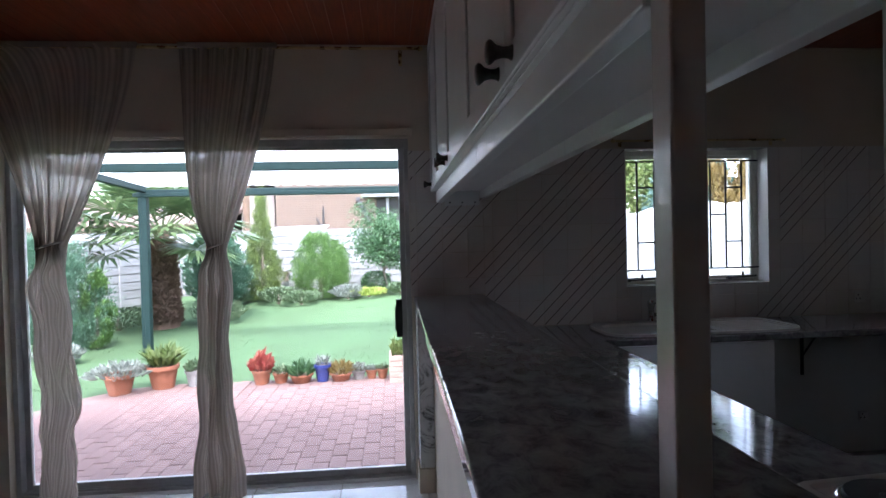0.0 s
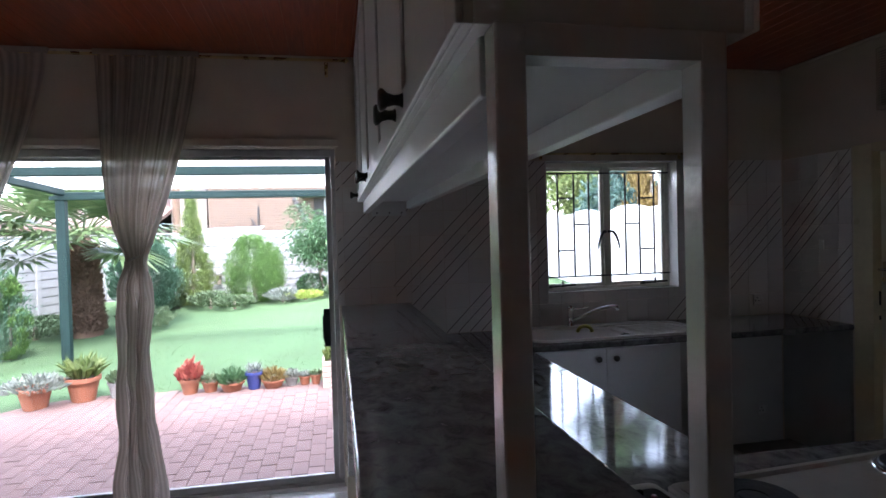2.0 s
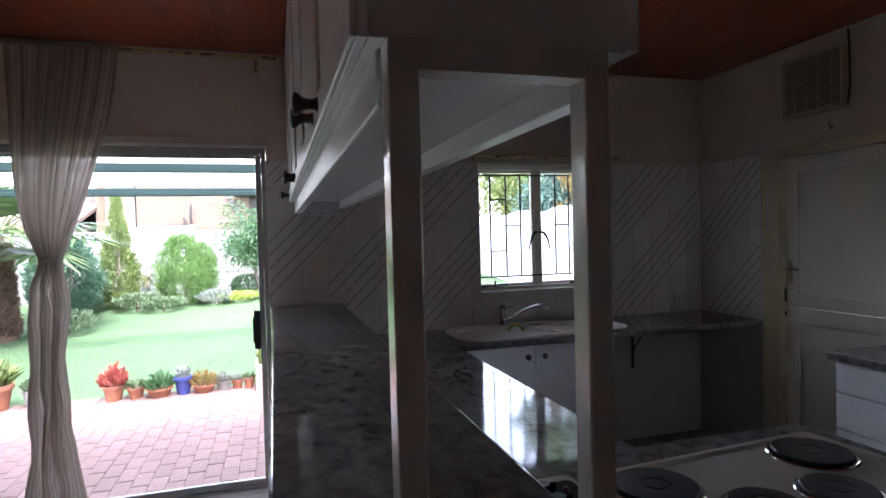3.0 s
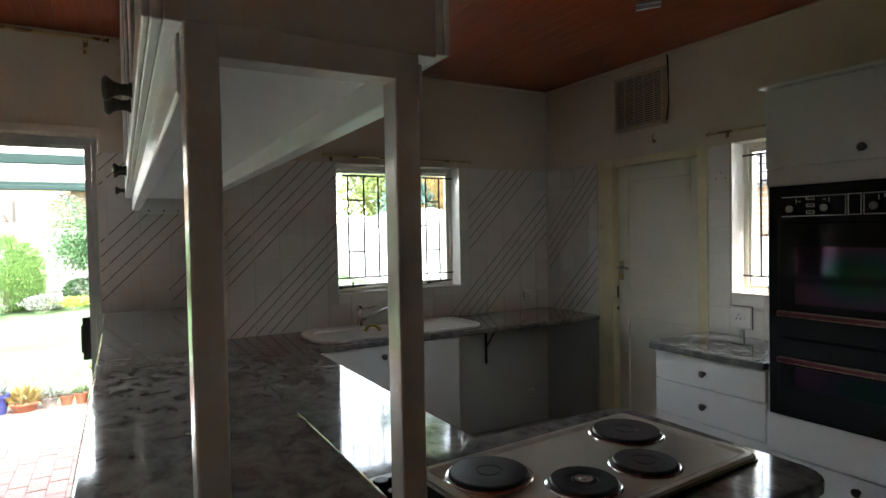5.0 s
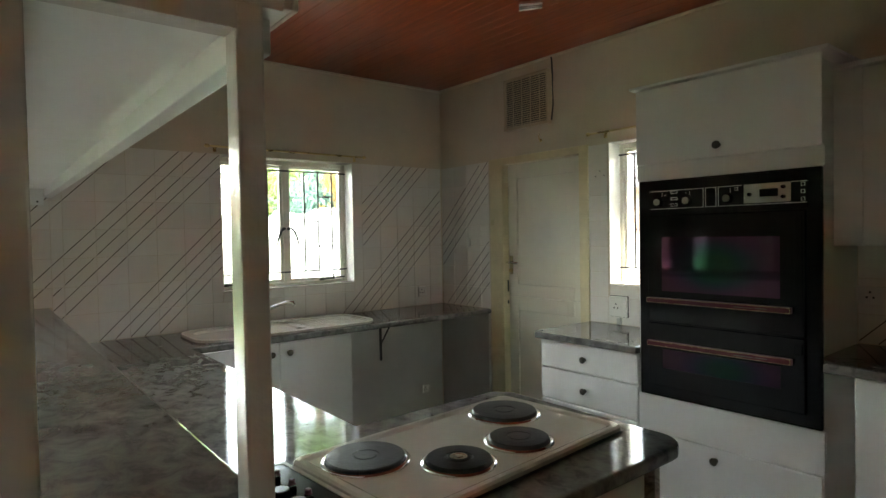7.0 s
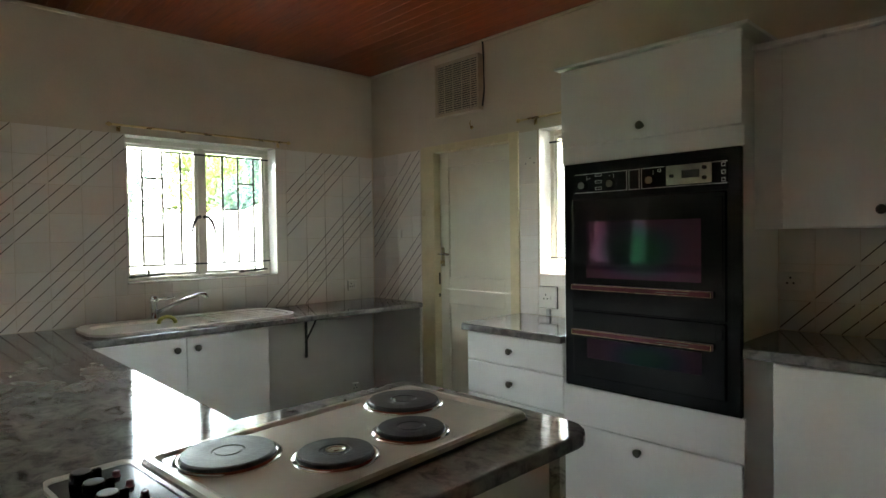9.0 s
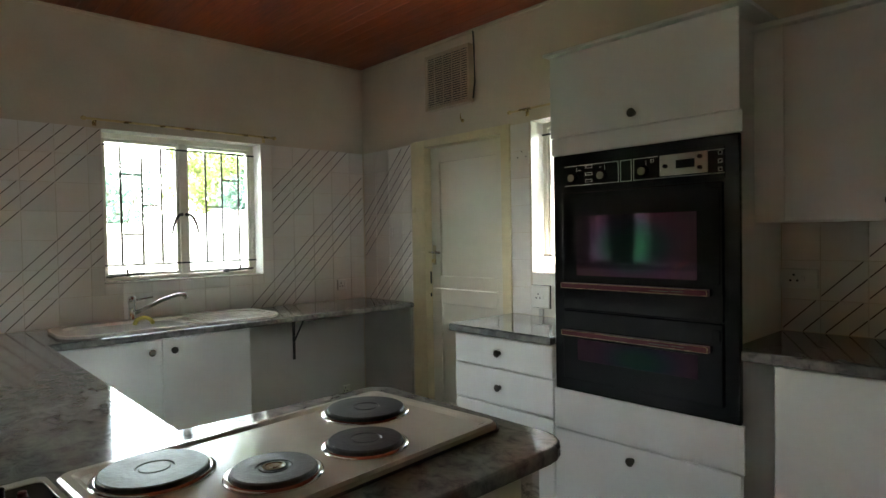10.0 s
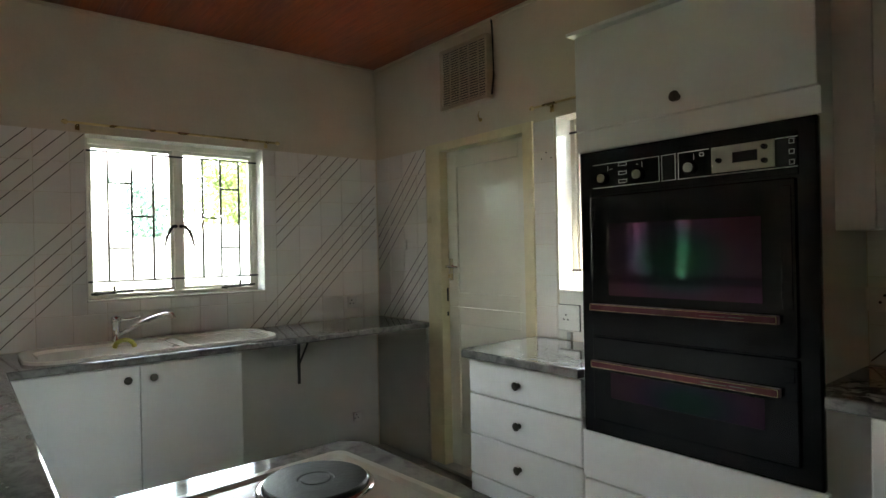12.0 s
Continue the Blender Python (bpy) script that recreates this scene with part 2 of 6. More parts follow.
def oven_glass(name, centre, half, rough, tint=1.0):
    """Dark coated glass: the coating is thickest in the middle of the pane, green there and magenta towards the edge."""
    m = surface(name, (0.012, 0.012, 0.012), rough, scale=4, vary=0.3, bump=0, spread=0.02, spec=0.68)
    n, l = m.node_tree.nodes, m.node_tree.links
    b = n["Principled BSDF"]
    b.inputs["IOR"].default_value, b.inputs["Thin Film IOR"].default_value = 1.78, 1.7
    b.inputs["Specular Tint"].default_value = (tint, tint, tint, 1)
    tc = n.new("ShaderNodeTexCoord")
    mp = n.new("ShaderNodeMapping")
    mp.vector_type = "TEXTURE"
    mp.inputs["Location"].default_value = centre
    mp.inputs["Scale"].default_value = half
    l.new(tc.outputs["Object"], mp.inputs["Vector"])
    far = n.new("ShaderNodeVectorMath")
    far.operation = "LENGTH"
    l.new(mp.outputs["Vector"], far.inputs[0])
    thick = n.new("ShaderNodeMapRange")
    thick.inputs["From Min"].default_value, thick.inputs["From Max"].default_value = 0.25, 1.0
    thick.inputs["To Min"].default_value, thick.inputs["To Max"].default_value = 468.0, 400.0
    l.new(far.outputs["Value"], thick.inputs["Value"])
    l.new(thick.outputs["Result"], b.inputs["Thin Film Thickness"])
    return m


UPPER_GLASS = oven_glass("coated upper oven glass", (-0.015, 0.03, 0.6165), (1.0, 0.23, 0.15), 0.06)
LOWER_GLASS = oven_glass("coated lower oven glass", (-0.015, 0.0, 0.175), (1.0, 0.2, 0.09), 0.3, 0.25)

# ---- building helpers ----
ORIGIN = {}


def thing(name, at, label, category, group="", kind=""):
    ob = new(name)
    ob.empty_display_size = 0.1
    ob.location = at
    ORIGIN[ob] = Vector(at)
    return tagged(ob, label, category, group, kind)


def part(name, bm, material, parent, label="", smooth=False):
    """Links a bmesh, modelled in world metres, as one mesh under a thing or a part."""
    at = ORIGIN[parent]
    bmesh.ops.translate(bm, verts=bm.verts, vec=-at)
    me = bpy.data.meshes.new(name)
    bm.to_mesh(me)
    bm.free()
    me.materials.append(material)
    if smooth:
        for p in me.polygons:
            p.use_smooth = True
    ob = new(name, me)
    ob.parent = parent
    ORIGIN[ob] = at
    return tagged(ob, label)


def solid(name, bm, material, label, category, group="", kind="", at=(0, 0, 0), smooth=False):
    """A thing that is one mesh."""
    bmesh.ops.translate(bm, verts=bm.verts, vec=-Vector(at))
    me = bpy.data.meshes.new(name)
    bm.to_mesh(me)
    bm.free()
    me.materials.append(material)
    if smooth:
        for p in me.polygons:
            p.use_smooth = True
    ob = new(name, me)
    ob.location = at
    ORIGIN[ob] = Vector(at)
    return tagged(ob, label, category, group, kind)


def box(x0, x1, y0, y1, z0, z1, bevel=0.0, bm=None, segments=2):
    b = bmesh.new()
    vs = [b.verts.new((x, y, z)) for z in (z0, z1) for x, y in ((x0, y0), (x1, y0), (x1, y1), (x0, y1))]
    for f in ((3, 2, 1, 0), (4, 5, 6, 7), (0, 1, 5, 4), (1, 2, 6, 5), (2, 3, 7, 6), (3, 0, 4, 7)):
        b.faces.new([vs[i] for i in f])
    if bevel:
        bmesh.ops.bevel(b, geom=b.edges[:], offset=bevel, segments=segments, affect="EDGES", profile=0.5)
    return merge(bm, b)


def merge(bm, extra):
    if bm is None:
        return extra
    me = bpy.data.meshes.new("tmp")
    extra.to_mesh(me)
    extra.free()
    bm.from_mesh(me)
    bpy.data.meshes.remove(me)
    return bm


def tube(p, q, r, bm=None, sides=12, r2=None):
    b = bmesh.new()
    p, q = Vector(p), Vector(q)
    bmesh.ops.create_cone(b, cap_ends=True, segments=sides, radius1=r, radius2=r if r2 is None else r2, depth=(q - p).length)
    turn = (q - p).to_track_quat("Z", "Y").to_matrix().to_4x4()
    b.transform(Matrix.Translation((p + q) / 2) @ turn)
    return merge(bm, b)


def lathe(profile, at, axis="z", sides=24, bm=None):
    """A turned shape: profile of (radius, height) pairs, about an axis through at."""
    b = bmesh.new()
    rings = []
    for r, h in profile:
        rings.append([b.verts.new((r * math.cos(2 * math.pi * k / sides), r * math.sin(2 * math.pi * k / sides), h)) for k in range(sides)])
    for lo, hi in zip(rings, rings[1:]):
        for k in range(sides):
            b.faces.new((lo[k], lo[(k + 1) % sides], hi[(k + 1) % sides], hi[k]))
    b.faces.new(list(reversed(rings[0])))
    b.faces.new(rings[-1])
    turn = {"z": Matrix(), "-x": pose(0, 0, 0, 0, -90, 0), "x": pose(0, 0, 0, 0, 90, 0), "-y": pose(0, 0, 0, 90, 0, 0)}[axis]
    b.transform(Matrix.Translation(at) @ turn)
    return merge(bm, b)


def pipe(points, r, bm=None, sides=8):
    """A bent round bar through the given points."""
    b = bmesh.new()
    pts = [Vector(p) for p in points]
    rings = []
    for i, p in enumerate(pts):
        way = (pts[min(i + 1, len(pts) - 1)] - pts[max(i - 1, 0)]).normalized()
        turn = way.to_track_quat("Z", "Y").to_matrix()
        rr = r[i] if isinstance(r, (list, tuple)) else r
        rings.append([b.verts.new(p + turn @ Vector((rr * math.cos(2 * math.pi * k / sides), rr * math.sin(2 * math.pi * k / sides), 0))) for k in range(sides)])
    for lo, hi in zip(rings, rings[1:]):
        for k in range(sides):
            b.faces.new((lo[k], lo[(k + 1) % sides], hi[(k + 1) % sides], hi[k]))
    b.faces.new(list(reversed(rings[0])))
    b.faces.new(rings[-1])
    return merge(bm, b)


def prism(outline, z0, z1, bevel=0.0, bm=None):
    """An upright slab with the given outline."""
    b = bmesh.new()
    lo = [b.verts.new((x, y, z0)) for x, y in outline]
    hi = [b.verts.new((x, y, z1)) for x, y in outline]
    b.faces.new(list(reversed(lo)))
    b.faces.new(hi)
    for k in range(len(lo)):
        j = (k + 1) % len(lo)
        b.faces.new((lo[k], lo[j], hi[j], hi[k]))
    bmesh.ops.recalc_face_normals(b, faces=b.faces)
    if bevel:
        bmesh.ops.bevel(b, geom=[e for e in b.edges if abs(e.verts[0].co.z - e.verts[1].co.z) < 1e-6], offset=bevel, segments=3, affect="EDGES", profile=0.5)
    return merge(bm, b)


def knob(at, axis, parent):
    part("knob", lathe([(0.011, 0), (0.007, 0.006), (0.008, 0.013), (0.0165, 0.018), (0.017, 0.023), (0.012, 0.026)], at, axis, 16), PEWTER, parent, "dark pewter knob", smooth=True)


# ---- the plan ----
NORTH, EAST, CEIL, FLOOR = 3.42, 4.07, 2.634, 0.05
WEST, SOUTH = -3.2, -3.4
TOP, BAR = 0.943, 1.147
WIN = (2.322, 3.255, 1.155, 2.015)
SLIDE = (-1.29, 0.998, FLOOR, 2.095)
WIN2 = (1.10, 1.832, 1.172, 2.02)
DOOR = (1.975, 2.848, FLOOR + 0.037, 2.025)


def wall_with_holes(name, along, at, thick, a0, a1, z0, z1, holes, material, label):
    """A wall along x or y whose openings go through it: upright strips between, under and over the openings."""
    bm = None
    cuts = sorted({a0, a1, *[h[0] for h in holes], *[h[1] for h in holes]})
    levels = sorted({z0, z1, *[h[2] for h in holes], *[h[3] for h in holes]})
    for p, q in zip(cuts, cuts[1:]):
        for lo, hi in zip(levels, levels[1:]):
            if hi <= z0 or lo < z0 or any(h[0] <= p and q <= h[1] and h[2] <= lo and hi <= h[3] for h in holes):
                continue
            bm = box(p, q, at, at + thick, lo, hi, bm=bm) if along == "x" else box(at, at + thick, p, q, lo, hi, bm=bm)
    bmesh.ops.remove_doubles(bm, verts=bm.verts, dist=1e-5)
    seen = {}
    for f in bm.faces[:]:
        key = tuple(round(c, 4) for c in f.calc_center_median())
        seen.setdefault(key, []).append(f)
    bmesh.ops.delete(bm, geom=[f for fs in seen.values() if len(fs) > 1 for f in fs], context="FACES")
    return solid(name, bm, material, label, "wall", kind="structure")


wall_north = wall_with_holes("wall_north", "x", NORTH, 0.23, WEST, EAST + 0.23, -0.1, CEIL, [SLIDE, WIN], WALL_PAINT, "greige painted wall with white tiled splashback")
wall_east = wall_with_holes("wall_east", "y", EAST, 0.23, SOUTH - 0.2, NORTH, -0.1, CEIL, [WIN2, DOOR], WALL_PAINT, "greige painted wall with tiled splashback and stable door")
wall_west = solid("wall_west", box(WEST - 0.2, WEST, SOUTH - 0.2, NORTH, -0.1, CEIL), WALL_PAINT, "plain greige painted wall", "wall", kind="structure")
wall_south = solid("wall_south", box(WEST, EAST, SOUTH - 0.2, SOUTH, -0.1, CEIL), WALL_PAINT, "plain greige painted wall", "wall", kind="structure")
floor = solid("floor", box(WEST, EAST, SOUTH, NORTH, -0.12, FLOOR - 0.004), GROUT, "pale square floor tiles with grey joints", "floor", kind="structure")

# ceiling of narrow stained boards, running along y
bm = bmesh.new()
bx = WEST
while bx < EAST - 0.01:
    box(bx + 0.0008, min(bx + 0.0852, EAST), SOUTH, NORTH, CEIL, CEIL + 0.02, 0.0009, bm=bm, segments=1)
    bx += 0.086
box(WEST - 0.2, EAST + 0.23, SOUTH - 0.2, NORTH + 0.23, CEIL + 0.01, CEIL + 0.1, bm=bm)
ceiling = solid("ceiling", bm, CEILING_WOOD, "red-brown stained tongue and groove board ceiling", "ceiling", kind="structure")
bm = box(WEST, EAST, NORTH - 0.018, NORTH - 0.001, CEIL - 0.018, CEIL - 0.001, 0.004)
box(EAST - 0.018, EAST - 0.001, SOUTH, NORTH - 0.02, CEIL - 0.018, CEIL - 0.001, 0.004, bm=bm)
solid("trim", bm, WALL_PAINT, "slim painted trim where wall meets ceiling", "trim", kind="structure")


# ---- sliding door ----
def sliding_door():
    x0, x1, f, z1 = SLIDE
    d = thing("door_1", (x0, NORTH, f), "grey aluminium framed sliding glass door, closed", "sliding door", kind="structure")
    y0, y1 = NORTH + 0.05, NORTH + 0.14
    bm = box(x0 + 0.002, x0 + 0.03, y0, y1, f, z1 - 0.002, 0.003)
    box(x1 - 0.03, x1 - 0.002, y0, y1, f, z1 - 0.002, 0.003, bm=bm)
    box(x0 + 0.03, x1 - 0.03, y0, y1, z1 - 0.045, z1 - 0.002, 0.003, bm=bm)
    part("door_frame", bm, ALUMINIUM, d)
    bm = box(x0 + 0.03, x1 - 0.03, y0, y1, f, f + 0.022, 0.002)
    for yy in (y0 + 0.018, y0 + 0.045, y0 + 0.07):
        box(x0 + 0.03, x1 - 0.03, yy, yy + 0.005, f + 0.022, f + 0.034, bm=bm)
    part("track", bm, ALUMINIUM, d, "ribbed aluminium sill track")
    mid = (x0 + x1) / 2
    for a, b, yy in ((x0 + 0.031, mid + 0.03, y0 + 0.05), (mid - 0.03, x1 - 0.031, y0 + 0.012)):
        bm = box(a, a + 0.032, yy, yy + 0.03, f + 0.035, z1 - 0.034, 0.004)
        box(b - 0.032, b, yy, yy + 0.03, f + 0.035, z1 - 0.034, 0.004, bm=bm)
        box(a + 0.032, b - 0.032, yy, yy + 0.03, f + 0.035, f + 0.062, 0.004, bm=bm)
        box(a + 0.032, b - 0.032, yy, yy + 0.03, z1 - 0.062, z1 - 0.034, 0.004, bm=bm)
        leaf = part("leaf", bm, ALUMINIUM, d)
        pane = part("pane", box(a + 0.032, b - 0.032, yy + 0.012, yy + 0.016, f + 0.062, z1 - 0.062), PANE, leaf)
        pane.visible_shadow = False
    bm = box(x1 - 0.098, x1 - 0.06, y0 - 0.022, y0 + 0.012, 0.90, 1.13, 0.006)
    box(x1 - 0.105, x1 - 0.098, y0 - 0.02, y0 - 0.006, 0.94, 1.09, 0.003, bm=bm)
    part("handle", bm, BLACK_METAL, d, "black pull handle")
    part("sill", box(x0 + 0.001, x1 - 0.001, NORTH - 0.001, y0 - 0.001, f + 0.0005, f + 0.005, 0.001), FLOOR_TILE, d, "white tiled threshold")
    solid("trim", box(x0 - 0.02, x1 + 0.02, NORTH - 0.02, NORTH - 0.001, z1 + 0.005, z1 + 0.05, 0.004), WALL_PAINT, "plaster band over the sliding door", "trim", kind="structure")


sliding_door()


# ---- windows ----
def casement(name, along, a0, a1, z0, z1, wall_at, label, mullions, bars):
    """A steel casement set back in its reveal, with burglar bars, stays and handles. along x (looking to +y) or along y (looking to +x)."""
    base = (a0, wall_at, z0) if along == "x" else (wall_at, a0, z0)
    w = thing(name, base, label, "window", kind="structure")
    d0 = wall_at + 0.105

    def slab(p, q, lo, hi, near, far, bevel=0.0, bm=None):
        return box(p, q, near, far, lo, hi, bevel, bm=bm) if along == "x" else box(near, far, p, q, lo, hi, bevel, bm=bm)

    bm = slab(a0 + 0.002, a0 + 0.03, z0 + 0.002, z1 - 0.002, d0, d0 + 0.045, 0.003)
    slab(a1 - 0.03, a1 - 0.002, z0 + 0.002, z1 - 0.002, d0, d0 + 0.045, 0.003, bm)
    slab(a0 + 0.03, a1 - 0.03, z1 - 0.035, z1 - 0.002, d0, d0 + 0.045, 0.003, bm)
    slab(a0 + 0.03, a1 - 0.03, z0 + 0.002, z0 + 0.032, d0, d0 + 0.045, 0.003, bm)
    frame_ob = part("window_frame", bm, WINDOW_PAINT, w)
    edges = [a0 + 0.03, *mullions, a1 - 0.03]
    for m in mullions:
        part("mullion", slab(m - 0.02, m + 0.02, z0 + 0.032, z1 - 0.035, d0 - 0.004, d0 + 0.04, 0.004), WINDOW_PAINT, w)
    for p, q in zip(edges, edges[1:]):
        p, q = p + (0.021 if p in mullions else 0.001), q - (0.021 if q in mullions else 0.001)
        bm = slab(p, p + 0.016, z0 + 0.034, z1 - 0.037, d0 + 0.008, d0 + 0.036, 0.002)
        slab(q - 0.016, q, z0 + 0.034, z1 - 0.037, d0 + 0.008, d0 + 0.036, 0.002, bm)
        slab(p + 0.016, q - 0.016, z0 + 0.034, z0 + 0.052, d0 + 0.008, d0 + 0.036, 0.002, bm)
        slab(p + 0.016, q - 0.016, z1 - 0.055, z1 - 0.037, d0 + 0.008, d0 + 0.036, 0.002, bm)
        sash = part("sash", bm, WINDOW_PAINT, w)
        g = part("pane", slab(p + 0.016, q - 0.016, z0 + 0.052, z1 - 0.055, d0 + 0.02, d0 + 0.023), PANE, sash)
        g.visible_shadow = False
    # burglar bars: flat strips in an uneven ladder pattern
    bm = bmesh.new()
    y = d0 - 0.012
    lo, hi = z0 + 0.10, z1 - 0.073
    slab(a0 + 0.004, a1 - 0.004, hi - 0.005, hi + 0.005, y, y + 0.006, bm=bm)
    slab(a0 + 0.004, a1 - 0.004, lo - 0.005, lo + 0.005, y, y + 0.006, bm=bm)
    for v in bars["uprights"]:
        slab(v - 0.0055, v + 0.0055, lo + 0.005, hi - 0.005, y, y + 0.006, bm=bm)
    for p, q, z in bars["rungs"]:
        slab(p + 0.0055, q - 0.0055, z - 0.005, z + 0.005, y, y + 0.006, bm=bm)
    part("burglar_bars", bm, BLACK_METAL, w, "thin dark burglar bars in a ladder pattern")
    sill_bm = slab(a0 + 0.002, a1 - 0.002, z0 + 0.0005, z0 + 0.012, wall_at - 0.012, d0, 0.003)
    for p, q, lo, hi in ((a0 + 0.0005, a0 + 0.005, z0 + 0.013, z1 - 0.006), (a1 - 0.005, a1 - 0.0005, z0 + 0.013, z1 - 0.006), (a0 + 0.0005, a1 - 0.0005, z1 - 0.005, z1 - 0.0005)):
        part("reveal_lining", slab(p, q, lo, hi, wall_at - 0.005, d0 - 0.001), TILE_GLAZE, w, "white reveal")
    part("window_sill", sill_bm, TILE_GLAZE, w, "white tiled sill")
    for s, m in [(s, m) for m in mullions for s in (-1, 1)]:
        bm = lathe([(0.011, 0), (0.011, 0.012), (0.006, 0.016)], (m + s * 0.016, d0 - 0.004, 1.55), "-y", 10)
        pipe([(m + s * 0.016, d0 - 0.018, 1.55), (m + s * 0.032, d0 - 0.028, 1.55), (m + s * 0.052, d0 - 0.032, 1.525), (m + s * 0.068, d0 - 0.032, 1.485), (m + s * 0.08, d0 - 0.032, 1.43)], [0.006, 0.009, 0.009, 0.0075, 0.004], bm=bm)
        part("window_handle", bm, BLACK_METAL, w, "dark cockspur window handle", smooth=True)
    for p, q in zip(edges, edges[1:]):
        c = p + 0.1 if p == edges[0] else q - 0.1
        zz = z0 + 0.04
        if along == "x":
            bm = pipe([(c - 0.10, d0 - 0.014, zz - 0.004), (c + 0.10, d0 - 0.02, zz + 0.006)], 0.006)
            lathe([(0.011, -0.006), (0.011, 0.006), (0.005, 0.012), (0.009, 0.024), (0.004, 0.036)], (c + 0.01, d0 - 0.017, zz), "z", 8, bm=bm)
            box(c - 0.085, c - 0.065, d0 - 0.016, d0, zz - 0.012, zz + 0.008, 0.002, bm=bm)
        else:
            bm = pipe([(d0 - 0.01, c - 0.07, zz), (d0 - 0.014, c + 0.07, zz + 0.004)], 0.004)
            lathe([(0.008, 0), (0.004, 0.012), (0.006, 0.022), (0.003, 0.03)], (d0 - 0.012, c, zz), "z", 8, bm=bm)
        part("window_stay", bm, PEWTER, w, "dark peg window stay")
    return w


lad = [(2.44, 2.554, 1.778), (2.554, 2.661, 1.602), (2.44, 2.554, 1.43), (3.03, 3.138, 1.772), (2.926, 3.03, 1.60), (3.03, 3.138, 1.426)]
casement("window_1", "x", WIN[0], WIN[1], WIN[2], WIN[3], NORTH, "white steel casement window with burglar bars over the sink", [2.79], {"uprights": [2.44, 2.554, 2.661, 2.926, 3.03, 3.138], "rungs": lad})
casement("window_2", "y", WIN2[0], WIN2[1], WIN2[2], WIN2[3], EAST, "white steel casement window with burglar bars beside the oven housing", [], {"uprights": [1.25, 1.4, 1.6, 1.72], "rungs": [(1.6, 1.72, 1.8), (1.6, 1.72, 1.5), (1.25, 1.4, 1.6)]})


def curtain_rod(p, q, wall_axis, label, material, r=0.007, brackets=(0.05, 0.95), drop=0.03):
    p, q = Vector(p), Vector(q)
    rod = thing("curtain_rod", p, label, "curtain rod")
    part("rod", tube(p, q, r, sides=12), material, rod, smooth=True)
    way = (q - p).normalized()
    for end, s in ((p, -1), (q, 1)):
        turn = (way * s).to_track_quat("Z", "Y").to_matrix().to_4x4()
        b = lathe([(r * 0.9, 0), (r * 1.7, 0.008), (r * 1.9, 0.016), (r * 1.2, 0.026), (r * 0.4, 0.032)], (0, 0, 0), "z", 12)
        b.transform(Matrix.Translation(end) @ turn)
        part("finial", b, material, rod, smooth=True)
    for f in brackets:
        c = p.lerp(q, f)
        if wall_axis == "y":
            b = box(c.x - 0.006, c.x + 0.006, c.y - 0.004, NORTH - 0.001, c.z - 0.006, c.z + 0.004, 0.001)
            box(c.x - 0.01, c.x + 0.01, NORTH - 0.008, NORTH - 0.001, c.z - drop, c.z + 0.012, 0.001, bm=b)
        else:
            b = box(c.x - 0.004, EAST - 0.001, c.y - 0.006, c.y + 0.006, c.z - 0.006, c.z + 0.004, 0.001)
            box(EAST - 0.008, EAST - 0.001, c.y - 0.01, c.y + 0.01, c.z - drop, c.z + 0.012, 0.001, bm=b)
        part("bracket", b, material, rod)


curtain_rod((2.25, NORTH - 0.045, 2.052), (3.315, NORTH - 0.045, 2.052), "y", "thin brass curtain rod over the sink window", BRASS, brackets=(0.04, 0.96))
curtain_rod((EAST - 0.045, 1.12, 2.075), (EAST - 0.045, 1.93, 2.075), "x", "thin brass curtain rod over the side window", BRASS, brackets=(0.1, 0.9))
curtain_rod((-1.75, NORTH - 0.09, 2.588), (1.06, NORTH - 0.09, 2.588), "y", "long brass curtain rod over the sliding door", BRASS, r=0.009, brackets=(0.3, 0.965), drop=0.075)


